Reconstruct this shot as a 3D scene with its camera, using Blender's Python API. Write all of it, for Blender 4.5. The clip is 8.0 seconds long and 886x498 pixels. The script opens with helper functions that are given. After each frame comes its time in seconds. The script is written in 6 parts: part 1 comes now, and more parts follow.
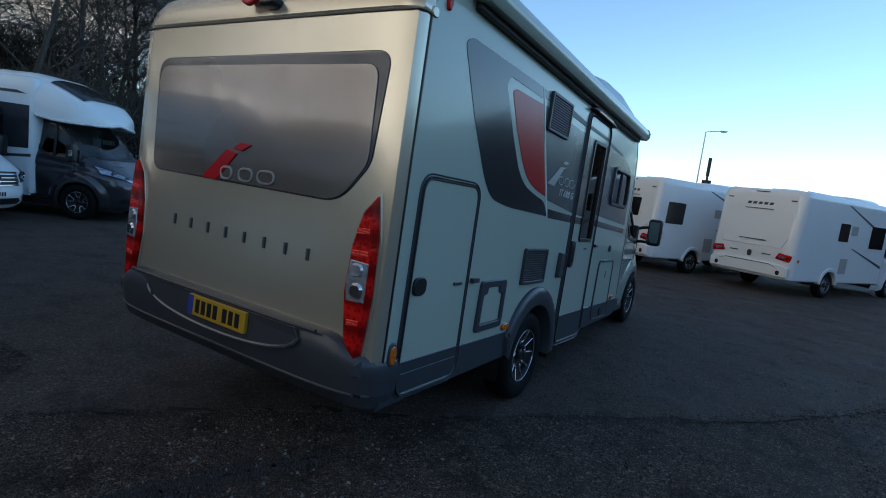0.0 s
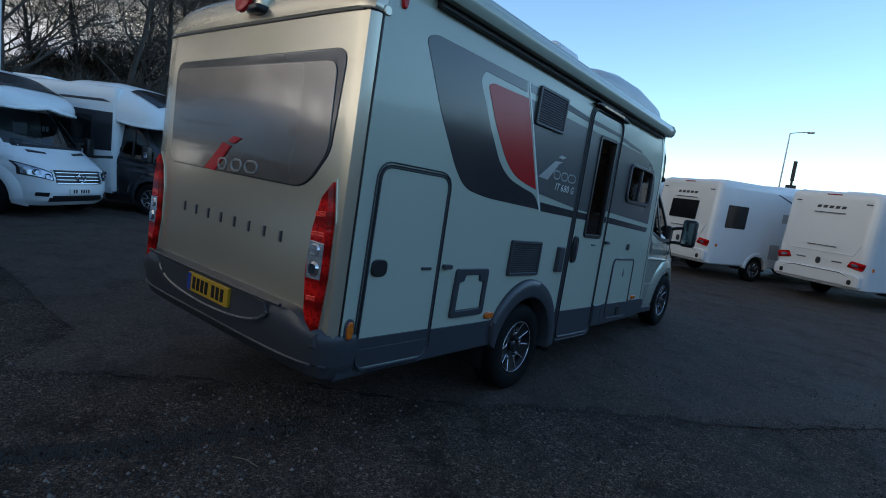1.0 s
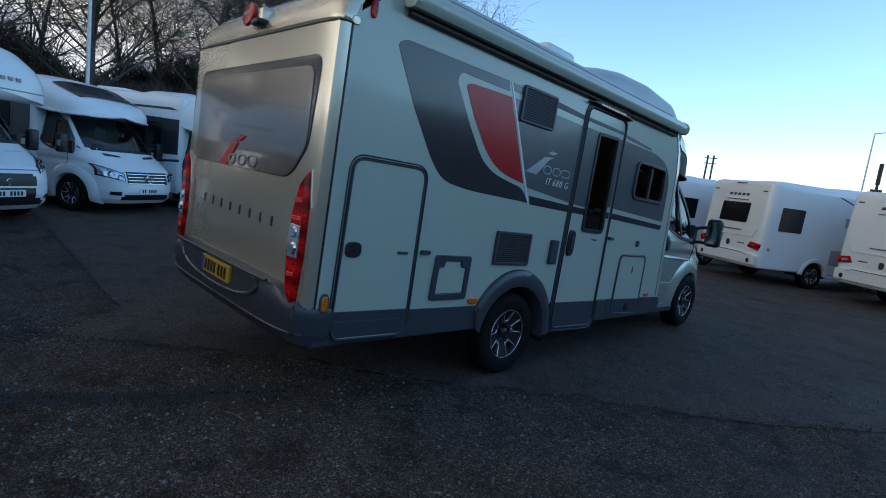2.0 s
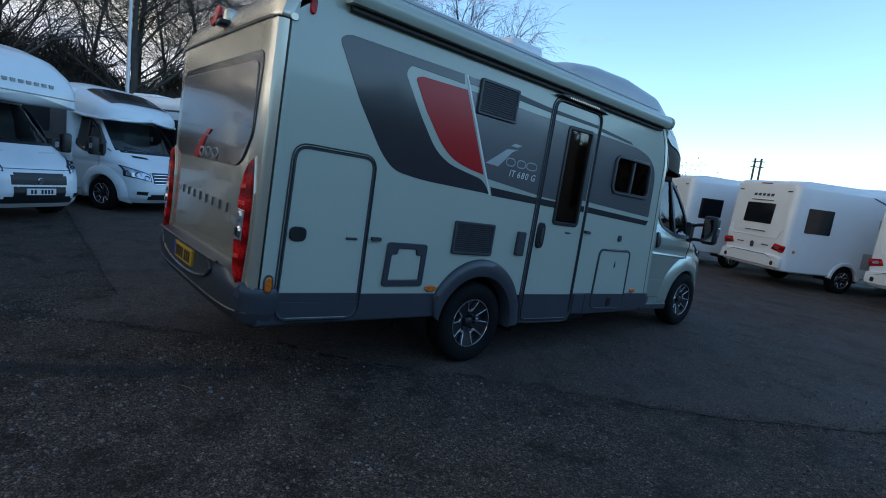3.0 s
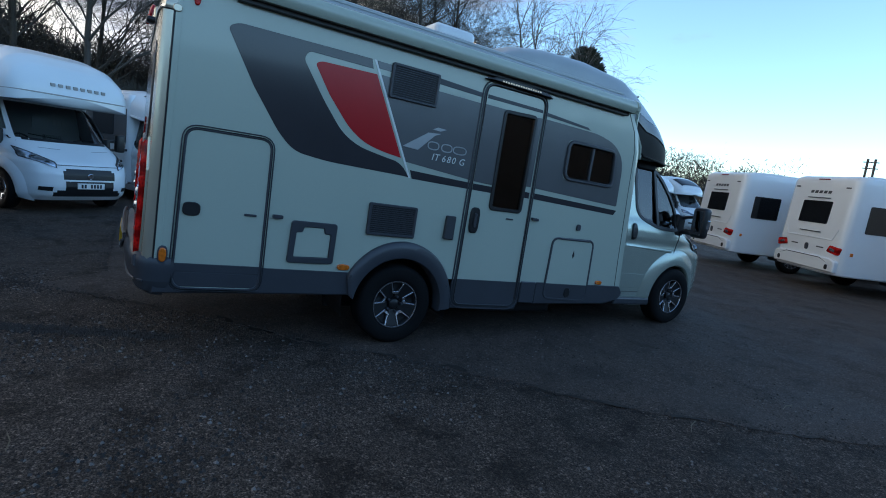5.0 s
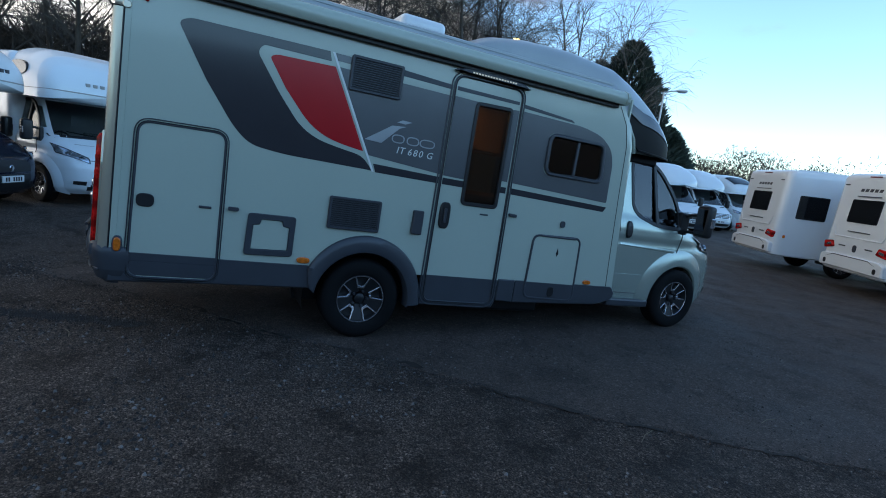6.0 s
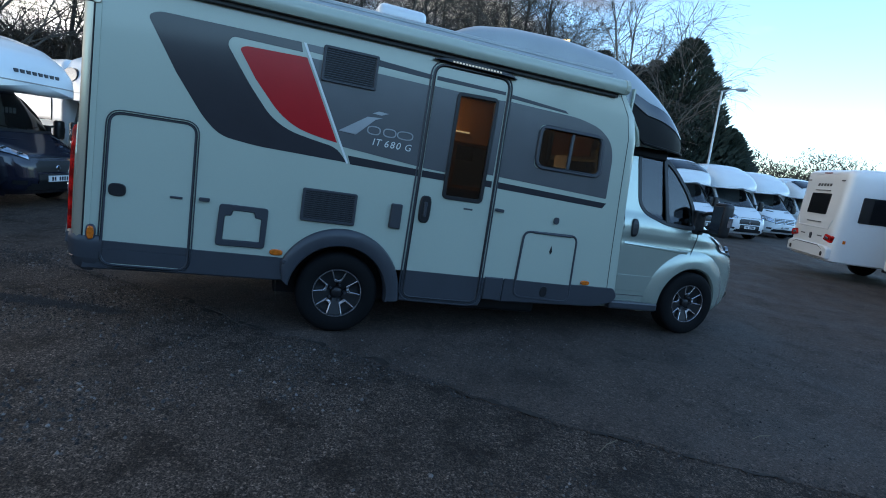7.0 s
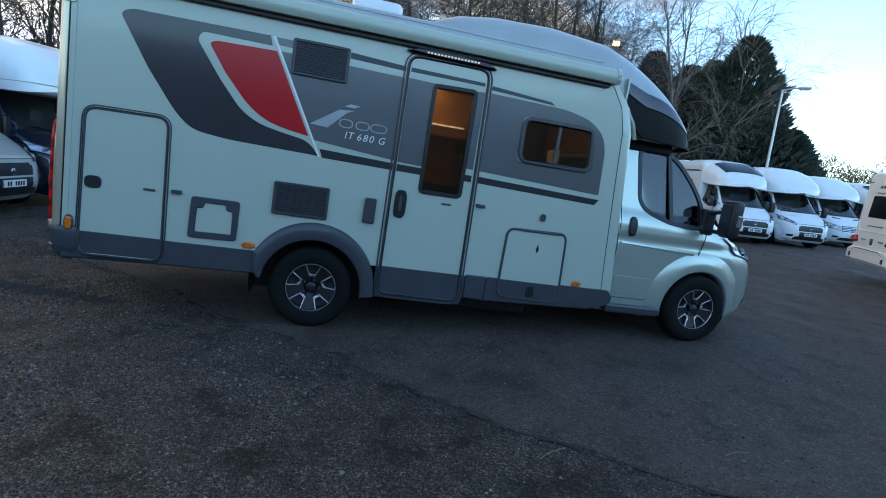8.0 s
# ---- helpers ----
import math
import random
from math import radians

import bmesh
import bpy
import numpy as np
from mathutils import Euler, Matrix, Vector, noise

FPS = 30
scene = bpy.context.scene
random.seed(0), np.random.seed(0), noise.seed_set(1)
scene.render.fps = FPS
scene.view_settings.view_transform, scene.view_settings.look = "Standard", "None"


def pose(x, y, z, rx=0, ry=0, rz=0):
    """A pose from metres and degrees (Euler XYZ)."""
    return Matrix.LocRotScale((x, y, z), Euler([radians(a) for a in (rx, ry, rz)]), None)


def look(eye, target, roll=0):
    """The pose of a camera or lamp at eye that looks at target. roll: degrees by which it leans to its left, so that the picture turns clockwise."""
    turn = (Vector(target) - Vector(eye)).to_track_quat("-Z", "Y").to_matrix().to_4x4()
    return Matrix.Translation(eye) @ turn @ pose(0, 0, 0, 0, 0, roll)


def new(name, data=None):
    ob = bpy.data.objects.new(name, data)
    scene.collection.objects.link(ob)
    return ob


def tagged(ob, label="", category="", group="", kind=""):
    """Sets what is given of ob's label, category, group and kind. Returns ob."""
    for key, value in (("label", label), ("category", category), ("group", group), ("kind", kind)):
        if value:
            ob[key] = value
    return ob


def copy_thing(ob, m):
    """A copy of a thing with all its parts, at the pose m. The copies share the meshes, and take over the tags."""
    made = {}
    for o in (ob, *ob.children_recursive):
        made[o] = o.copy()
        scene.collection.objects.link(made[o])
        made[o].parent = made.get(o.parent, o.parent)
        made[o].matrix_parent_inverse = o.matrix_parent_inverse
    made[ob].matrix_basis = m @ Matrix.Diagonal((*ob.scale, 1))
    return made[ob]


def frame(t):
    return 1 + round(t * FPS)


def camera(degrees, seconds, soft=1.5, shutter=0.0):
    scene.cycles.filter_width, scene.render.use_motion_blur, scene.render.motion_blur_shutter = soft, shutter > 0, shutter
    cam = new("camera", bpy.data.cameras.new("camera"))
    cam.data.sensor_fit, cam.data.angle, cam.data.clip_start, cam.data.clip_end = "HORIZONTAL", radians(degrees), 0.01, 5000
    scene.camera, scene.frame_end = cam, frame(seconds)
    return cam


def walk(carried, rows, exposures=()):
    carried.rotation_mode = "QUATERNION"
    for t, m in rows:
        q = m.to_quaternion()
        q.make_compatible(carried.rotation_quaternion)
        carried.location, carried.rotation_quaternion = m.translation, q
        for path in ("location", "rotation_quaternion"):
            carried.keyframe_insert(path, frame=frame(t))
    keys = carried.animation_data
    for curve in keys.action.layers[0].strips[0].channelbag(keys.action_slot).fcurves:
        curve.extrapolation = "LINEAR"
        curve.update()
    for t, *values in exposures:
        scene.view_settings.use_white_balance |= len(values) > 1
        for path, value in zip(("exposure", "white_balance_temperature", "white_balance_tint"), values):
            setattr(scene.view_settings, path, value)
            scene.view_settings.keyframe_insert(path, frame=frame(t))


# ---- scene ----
from mathutils.geometry import tessellate_polygon

cam = camera(80.0, 8.0, soft=1.0)
PATH = [
    (0, (1.525, -4.014, 1.699), (0.493, -2.319, 1.453), 7.2),
    (0.5, (1.785, -3.857, 1.694), (0.641, -2.237, 1.438), 7.4),
    (1, (2.124, -3.79, 1.685), (0.879, -2.247, 1.424), 7.4),
    (1.5, (2.457, -3.743, 1.683), (1.114, -2.286, 1.415), 7.4),
    (3, (3.309, -3.211, 1.64), (1.79, -1.939, 1.37), 7.2),
    (3.5, (3.555, -2.981, 1.63), (1.99, -1.765, 1.36), 7.1),
    (4, (3.766, -2.697, 1.621), (2.156, -1.543, 1.346), 7.0),
    (4.5, (4.003, -2.411, 1.607), (2.351, -1.318, 1.33), 6.9),
    (6, (4.49, -1.358, 1.674), (2.706, -0.512, 1.357), 7.0),
    (6.5, (4.583, -0.98, 1.658), (2.758, -0.226, 1.34), 6.9),
    (7, (4.629, -0.636, 1.637), (2.763, 0.008, 1.316), 6.8),
    (7.5, (4.648, -0.272, 1.632), (2.749, 0.269, 1.311), 6.7),
    (8, (4.705, 0.097, 1.601), (2.781, 0.539, 1.282), 6.6),
]
walk(cam, [(t, look(eye, target, roll)) for t, eye, target, roll in PATH], [(0, 1.03, 5750, 5), (3, 1.34, 5700, 5), (6.5, 1.68, 5750, 5), (8, 2.14, 5950, 5)])

# ---- world, sun, exposure ----
SUN_TURN, SUN_RISE = 229.0, 12.0
world = bpy.data.worlds.new("sky")
scene.world = world
world.use_nodes = True
wn = world.node_tree.nodes
sky = wn.new("ShaderNodeTexSky")
sky.sky_type = "NISHITA"
sky.sun_disc = False
sky.sun_elevation = radians(SUN_RISE)
sky.sun_rotation = radians(SUN_TURN)
sky.air_density, sky.dust_density, sky.ozone_density = 0.85, 0.2, 1.35


def cloudy(turn):
    """Broken evening cloud over the sky, thickest round the low sun and thinning out away from it."""
    l = world.node_tree.links
    way = wn.new("ShaderNodeTexCoord")
    flat = wn.new("ShaderNodeMapping")
    flat.inputs["Scale"].default_value = (1.0, 1.0, 3.2)
    l.new(way.outputs["Generated"], flat.inputs["Vector"])
    shape, shade = wn.new("ShaderNodeTexNoise"), wn.new("ShaderNodeTexNoise")
    shape.inputs["Scale"].default_value, shape.inputs["Detail"].default_value, shape.inputs["Roughness"].default_value = 2.6, 7, 0.58
    shade.inputs["Scale"].default_value, shade.inputs["Detail"].default_value = 4.5, 4
    l.new(flat.outputs[0], shape.inputs["Vector"]), l.new(flat.outputs[0], shade.inputs["Vector"])
    near = wn.new("ShaderNodeVectorMath")
    near.operation = "DOT_PRODUCT"
    near.inputs[1].default_value = (math.sin(radians(turn)), math.cos(radians(turn)), 0.0)
    l.new(way.outputs["Generated"], near.inputs[0])
    more = wn.new("ShaderNodeMapRange")
    for key, value in (("From Min", -0.5), ("From Max", 0.7), ("To Min", -0.5), ("To Max", 0.24)):
        more.inputs[key].default_value = value
    l.new(near.outputs["Value"], more.inputs["Value"])
    add = wn.new("ShaderNodeMath")
    l.new(shape.outputs["Fac"], add.inputs[0]), l.new(more.outputs["Result"], add.inputs[1])
    cover = wn.new("ShaderNodeMapRange")
    cover.interpolation_type = "SMOOTHSTEP"
    cover.inputs["From Min"].default_value, cover.inputs["From Max"].default_value = 0.42, 0.62
    l.new(add.outputs[0], cover.inputs["Value"])
    grey, ramp, lit, mix = wn.new("ShaderNodeRGBToBW"), wn.new("ShaderNodeValToRGB"), wn.new("ShaderNodeMix"), wn.new("ShaderNodeMix")
    l.new(sky.outputs["Color"], grey.inputs[0])
    e = ramp.color_ramp.elements
    e[0].position, e[0].color = 0.38, (0.40, 0.40, 0.46, 1)
    e[1].position, e[1].color = 0.68, (1.30, 1.14, 0.94, 1)
    l.new(shade.outputs["Fac"], ramp.inputs["Fac"])
    for node in (lit, mix):
        node.data_type = "RGBA"
    lit.blend_type = "MULTIPLY"
    lit.inputs["Factor"].default_value = 1.0
    l.new(ramp.outputs["Color"], lit.inputs["A"]), l.new(grey.outputs[0], lit.inputs["B"])
    l.new(cover.outputs["Result"], mix.inputs["Factor"])
    l.new(sky.outputs["Color"], mix.inputs["A"]), l.new(lit.outputs["Result"], mix.inputs["B"])
    l.new(mix.outputs["Result"], wn["Background"].inputs["Color"])


cloudy(SUN_TURN)
wn["Background"].inputs["Strength"].default_value = 0.15
sun = new("sun", bpy.data.lights.new("sun", "SUN"))
sun.data.energy, sun.data.angle, sun.data.color = 0.3, radians(70), (1.0, 0.8, 0.58)
toward = Vector((math.sin(radians(SUN_TURN)) * math.cos(radians(SUN_RISE)), math.cos(radians(SUN_TURN)) * math.cos(radians(SUN_RISE)), math.sin(radians(SUN_RISE))))
sun.matrix_world = look((0, 0, 30), Vector((0, 0, 30)) - toward)


# ---- materials ----
def nodes_of(name):
    m = bpy.data.materials.new(name)
    m.use_nodes = True
    return m, m.node_tree.nodes, m.node_tree.links, m.node_tree.nodes["Principled BSDF"]


def mat(name, color, rough=0.5, metal=0.0, coat=0.0, var=0.15, scale=3.0, fine=60.0, bump=0.0, spec=0.5):
    """A surface with stains at one scale and grain at another."""
    m, n, l, b = nodes_of(name)
    pos = n.new("ShaderNodeTexCoord")
    big = n.new("ShaderNodeTexNoise")
    big.inputs["Scale"].default_value, big.inputs["Detail"].default_value = scale, 5
    small = n.new("ShaderNodeTexNoise")
    small.inputs["Scale"].default_value, small.inputs["Detail"].default_value = fine, 3
    for t in (big, small):
        l.new(pos.outputs["Object"], t.inputs["Vector"])
    mix = n.new("ShaderNodeMath")
    mix.operation = "MULTIPLY_ADD"
    mix.inputs[1].default_value = 0.35
    l.new(small.outputs["Fac"], mix.inputs[0])
    l.new(big.outputs["Fac"], mix.inputs[2])
    ramp = n.new("ShaderNodeValToRGB")
    ramp.color_ramp.elements[0].position, ramp.color_ramp.elements[1].position = 0.35, 1.0
    ramp.color_ramp.elements[0].color = (*[c * (1 - var) for c in color], 1)
    ramp.color_ramp.elements[1].color = (*[min(1, c * (1 + var)) for c in color], 1)
    l.new(mix.outputs[0], ramp.inputs["Fac"])
    l.new(ramp.outputs["Color"], b.inputs["Base Color"])
    rr = n.new("ShaderNodeMapRange")
    rr.inputs["To Min"].default_value, rr.inputs["To Max"].default_value = max(0.02, rough * (1 - var)), min(1, rough * (1 + var))
    l.new(small.outputs["Fac"], rr.inputs["Value"])
    l.new(rr.outputs["Result"], b.inputs["Roughness"])
    b.inputs["Metallic"].default_value, b.inputs["Coat Weight"].default_value, b.inputs["Coat Roughness"].default_value = metal, coat, 0.06
    b.inputs["Specular IOR Level"].default_value = spec
    if bump:
        bp = n.new("ShaderNodeBump")
        bp.inputs["Strength"].default_value, bp.inputs["Distance"].default_value = 0.5, bump
        l.new(small.outputs["Fac"], bp.inputs["Height"])
        l.new(bp.outputs["Normal"], b.inputs["Normal"])
    return m


def glass(name, tint, gloss=0.03, ior=1.55):
    m = bpy.data.materials.new(name)
    m.use_nodes = True
    n, l = m.node_tree.nodes, m.node_tree.links
    n.remove(n["Principled BSDF"])
    a, g, mix, fr = n.new("ShaderNodeBsdfTransparent"), n.new("ShaderNodeBsdfGlossy"), n.new("ShaderNodeMixShader"), n.new("ShaderNodeFresnel")
    a.inputs["Color"].default_value = (*tint, 1)
    g.inputs["Roughness"].default_value = gloss
    fr.inputs["IOR"].default_value = ior
    l.new(fr.outputs[0], mix.inputs[0]), l.new(a.outputs[0], mix.inputs[1]), l.new(g.outputs[0], mix.inputs[2])
    l.new(mix.outputs[0], n["Material Output"].inputs["Surface"])
    return m


def glow(name, color, power):
    m, n, l, b = nodes_of(name)
    b.inputs["Base Color"].default_value = (*color, 1)
    b.inputs["Emission Color"].default_value, b.inputs["Emission Strength"].default_value = (*color, 1), power
    return m


def asphalt(name, low, high, coarse):
    """coarse: how far single stones stand out from the binder."""
    m, n, l, b = nodes_of(name)

    def about(*c):
        return (*[1 + (q - 1) * coarse for q in c], 1)
    pos = n.new("ShaderNodeTexCoord")

    def tex(kind, scale, detail=4):
        t = n.new(kind)
        t.inputs["Scale"].default_value = scale
        if "Noise" in kind:
            t.inputs["Detail"].default_value = detail
        l.new(pos.outputs["Object"], t.inputs["Vector"])
        return t
    patch, mid, grain, stones = tex("ShaderNodeTexNoise", 0.16, 6), tex("ShaderNodeTexNoise", 1.1, 7), tex("ShaderNodeTexNoise", 85, 6), tex("ShaderNodeTexNoise", 150, 2)
    ramp = n.new("ShaderNodeValToRGB")
    e = ramp.color_ramp.elements
    e[0].position, e[0].color = 0.36, (*low, 1)
    e[1].position, e[1].color = 0.66, (*high, 1)
    add = n.new("ShaderNodeMath")
    add.operation = "MULTIPLY_ADD"
    add.inputs[1].default_value = 0.55
    half = n.new("ShaderNodeMath")
    half.operation = "MULTIPLY"
    half.inputs[1].default_value = 0.5
    l.new(patch.outputs["Fac"], half.inputs[0])
    l.new(mid.outputs["Fac"], add.inputs[0]), l.new(half.outputs[0], add.inputs[2])
    l.new(add.outputs[0], ramp.inputs["Fac"])
    blot = tex("ShaderNodeTexNoise", 2.3, 9)
    blot.inputs["Roughness"].default_value = 0.72
    worn = n.new("ShaderNodeValToRGB")
    worn.color_ramp.elements[0].position, worn.color_ramp.elements[0].color = 0.40, about(0.58, 0.56, 0.54)
    worn.color_ramp.elements[1].position, worn.color_ramp.elements[1].color = 0.50, (1.1, 1.08, 1.06, 1)
    l.new(blot.outputs["Fac"], worn.inputs["Fac"])
    base = n.new("ShaderNodeMix")
    base.data_type, base.blend_type = "RGBA", "MULTIPLY"
    base.inputs["Factor"].default_value = 1.0
    l.new(ramp.outputs["Color"], base.inputs["A"]), l.new(worn.outputs["Color"], base.inputs["B"])
    chips = n.new("ShaderNodeValToRGB")
    chips.color_ramp.elements[0].position, chips.color_ramp.elements[0].color = 0.36, about(0.40, 0.40, 0.40)
    chips.color_ramp.elements[1].position, chips.color_ramp.elements[1].color = 0.68, about(1.8, 1.75, 1.7)
    l.new(grain.outputs["Fac"], chips.inputs["Fac"])
    mul = n.new("ShaderNodeMix")
    mul.data_type, mul.blend_type = "RGBA", "MULTIPLY"
    mul.inputs["Factor"].default_value = 1.0
    l.new(base.outputs["Result"], mul.inputs["A"]), l.new(chips.outputs["Color"], mul.inputs["B"])
    last = mul
    for size, top in ((60.0, 2.1), (150.0, 1.7)):
        cell = n.new("ShaderNodeTexVoronoi")
        cell.inputs["Scale"].default_value = size
        l.new(pos.outputs["Object"], cell.inputs["Vector"])
        pick = n.new("ShaderNodeValToRGB")
        q = pick.color_ramp.elements
        q[0].position, q[0].color = 0.0, about(0.42, 0.42, 0.42)
        q[1].position, q[1].color = 1.0, about(top, top * 0.97, top * 0.93)
        bend = q.new(0.7)
        bend.color = (0.95, 0.94, 0.92, 1)
        l.new(cell.outputs["Color"], pick.inputs["Fac"])
        step = n.new("ShaderNodeMix")
        step.data_type, step.blend_type = "RGBA", "MULTIPLY"
        step.inputs["Factor"].default_value = 1.0
        l.new(last.outputs["Result"], step.inputs["A"]), l.new(pick.outputs["Color"], step.inputs["B"])
        last = step
    l.new(last.outputs["Result"], b.inputs["Base Color"])
    hsum = n.new("ShaderNodeMath")
    hsum.operation = "MULTIPLY_ADD"
    hsum.inputs[1].default_value = 0.8
    l.new(stones.outputs["Fac"], hsum.inputs[0]), l.new(grain.outputs["Fac"], hsum.inputs[2])
    bp = n.new("ShaderNodeBump")
    bp.inputs["Strength"].default_value, bp.inputs["Distance"].default_value = 1.0, 0.022 * coarse
    l.new(hsum.outputs[0], bp.inputs["Height"]), l.new(bp.outputs["Normal"], b.inputs["Normal"])
    rg = n.new("ShaderNodeMapRange")
    rg.inputs["From Min"].default_value, rg.inputs["From Max"].default_value = 0.35, 0.65
    rg.inputs["To Min"].default_value, rg.inputs["To Max"].default_value = 0.62, 0.9
    l.new(mid.outputs["Fac"], rg.inputs["Value"]), l.new(rg.outputs["Result"], b.inputs["Roughness"])
    b.inputs["Specular IOR Level"].default_value = 0.22
    return m


ASPHALT = asphalt("coarse_worn_asphalt", (0.080, 0.068, 0.060), (0.142, 0.120, 0.106), 1.15)
ASPHALT_SMOOTH = asphalt("smoother_asphalt", (0.074, 0.061, 0.054), (0.112, 0.094, 0.084), 0.6)
ASPHALT_DARK = mat("asphalt_repair", (0.040, 0.035, 0.031), 0.95, var=0.6, scale=6, fine=60, spec=0.12)
SIDE = mat("pale_side_paint", (0.435, 0.478, 0.395), 0.24, coat=0.45, var=0.035, scale=0.8, spec=0.4)
CHAMPAGNE = mat("champagne_metallic", (0.58, 0.53, 0.41), 0.25, 0.6, 0.6, var=0.05, scale=0.7, fine=900)
SILVERGREEN = mat("silver_green_metallic", (0.47, 0.52, 0.445), 0.27, 0.5, 0.5, var=0.05, scale=0.8, fine=400)
ROOF = mat("grey_roof_gelcoat", (0.36, 0.385, 0.39), 0.35, coat=0.25, var=0.08)
TRIM = mat("grey_trim_plastic", (0.047, 0.051, 0.060), 0.34, var=0.14, fine=200, bump=0.0006)
EMBLEM = mat("brushed_grey_emblem", (0.34, 0.35, 0.355), 0.38, 0.6, var=0.15, fine=120)
LAMPSILVER = mat("silver_lamp_reflector", (0.62, 0.64, 0.68), 0.16, 0.75, 0.6, var=0.45, scale=28, fine=90)
TRIMDARK = mat("dark_grey_plastic", (0.040, 0.043, 0.050), 0.42, var=0.14, fine=200)
DARKVINYL = mat("charcoal_graphic_vinyl", (0.030, 0.032, 0.038), 0.16, coat=0.25, var=0.1, spec=0.45)
GREYVINYL = mat("grey_metallic_vinyl", (0.115, 0.12, 0.125), 0.26, 0.25, 0.25, var=0.09, fine=300, spec=0.4)
BRONZE = mat("grey_brown_metallic_vinyl", (0.185, 0.165, 0.148), 0.22, 0.6, 0.6, var=0.07, fine=300)
REDVINYL = mat("dark_red_vinyl", (0.40, 0.010, 0.016), 0.22, var=0.08, spec=0.35)
WHITEVINYL = mat("white_line_vinyl", (0.74, 0.76, 0.72), 0.25, coat=0.3, var=0.03)
NAVY = mat("navy_gloss_panel", (0.010, 0.014, 0.024), 0.14, var=0.1, coat=0.2, spec=0.4)
MATBLACK = mat("matt_black_moulding", (0.005, 0.005, 0.006), 0.55, var=0.15, spec=0.12)
BLACK = mat("black_plastic", (0.014, 0.0145, 0.016), 0.38, var=0.2, spec=0.4)
RUBBER = mat("tyre_rubber", (0.0075, 0.0075, 0.008), 0.8, var=0.3, fine=90, bump=0.001, spec=0.15)
ALLOY = mat("diamond_cut_alloy", (0.66, 0.66, 0.68), 0.22, 0.9, var=0.05)
DIMMIRROR = mat("dim_mirror_glass", (0.22, 0.23, 0.24), 0.05, 1.0, var=0.03)
CHROME = mat("chrome", (0.75, 0.76, 0.78), 0.1, 1.0, var=0.03)


def red_lens(name, deep, bright, rows):
    """Moulded red plastic: prism rows and facets, glints painted bright, under clear gloss."""
    m, n, l, b = nodes_of(name)
    pos, wave, cell = n.new("ShaderNodeTexCoord"), n.new("ShaderNodeTexWave"), n.new("ShaderNodeTexVoronoi")
    wave.bands_direction = "Z"
    wave.inputs["Scale"].default_value, wave.inputs["Distortion"].default_value = rows, 3.0
    cell.inputs["Scale"].default_value = 48.0
    l.new(pos.outputs["Object"], wave.inputs["Vector"]), l.new(pos.outputs["Object"], cell.inputs["Vector"])
    mul, ramp, bp = n.new("ShaderNodeMath"), n.new("ShaderNodeValToRGB"), n.new("ShaderNodeBump")
    mul.operation = "MULTIPLY"
    l.new(wave.outputs["Fac"], mul.inputs[0]), l.new(cell.outputs["Distance"], mul.inputs[1])
    ramp.color_ramp.elements[0].position, ramp.color_ramp.elements[0].color = 0.05, (*deep, 1)
    ramp.color_ramp.elements[1].position, ramp.color_ramp.elements[1].color = 0.55, (*bright, 1)
    l.new(mul.outputs[0], ramp.inputs["Fac"]), l.new(ramp.outputs["Color"], b.inputs["Base Color"])
    bp.inputs["Strength"].default_value, bp.inputs["Distance"].default_value = 0.5, 0.004
    l.new(mul.outputs[0], bp.inputs["Height"]), l.new(bp.outputs["Normal"], b.inputs["Normal"])
    b.inputs["Roughness"].default_value, b.inputs["Specular IOR Level"].default_value = 0.2, 0.2
    b.inputs["Coat Weight"].default_value, b.inputs["Coat Roughness"].default_value = 0.12, 0.04
    return m


REDLENS = red_lens("red_lamp_lens", (0.20, 0.003, 0.003), (0.60, 0.010, 0.008), 2.2)
REDBAND = red_lens("bright_red_lamp_band", (0.62, 0.03, 0.02), (0.95, 0.10, 0.07), 22.0)
CLEARLENS = mat("clear_lamp_lens", (0.42, 0.45, 0.49), 0.13, 0.85, 0.6, var=0.7, scale=13, fine=70)
ORANGE = mat("orange_marker_lens", (0.62, 0.15, 0.012), 0.18, coat=0.4, var=0.4, scale=40)
YELLOW = mat("yellow_number_plate", (0.50, 0.30, 0.02), 0.35, var=0.05)
PLATEWHITE = mat("white_number_plate", (0.75, 0.75, 0.73), 0.35, var=0.05)
BLUE = mat("blue_plate_band", (0.03, 0.06, 0.3), 0.4, var=0.05)
WHITE = mat("white_gelcoat", (0.755, 0.785, 0.795), 0.26, coat=0.4, var=0.05, scale=0.9)
CREAM = mat("beige_silver_paint", (0.55, 0.54, 0.50), 0.3, 0.4, 0.5, var=0.05)
BLUECAB = mat("dark_blue_paint", (0.010, 0.012, 0.026), 0.15, 0.2, 0.5, var=0.08)
DARKCAB = mat("dark_grey_paint", (0.045, 0.042, 0.048), 0.18, 0.4, 0.7, var=0.08)
GLASS = glass("tinted_glass", (0.40, 0.42, 0.41), 0.03, 1.75)
CABGLASS = glass("cab_door_glass", (0.45, 0.60, 0.58), 0.03, 1.75)
SCREEN = glass("windscreen_glass", (0.55, 0.6, 0.6))
DARKGLASS = mat("black_tinted_window", (0.010, 0.011, 0.013), 0.08, var=0.2)
WOOD = mat("cabinet_wood", (0.26, 0.12, 0.05), 0.4, var=0.3, scale=2.5, fine=30)
SEAT = mat("seat_fabric", (0.05, 0.05, 0.055), 0.8, var=0.3, fine=150, bump=0.001)
FABRIC = mat("grey_blind", (0.35, 0.34, 0.32), 0.8, var=0.1)
PAPER = mat("white_paper", (0.75, 0.76, 0.75), 0.7, var=0.05)
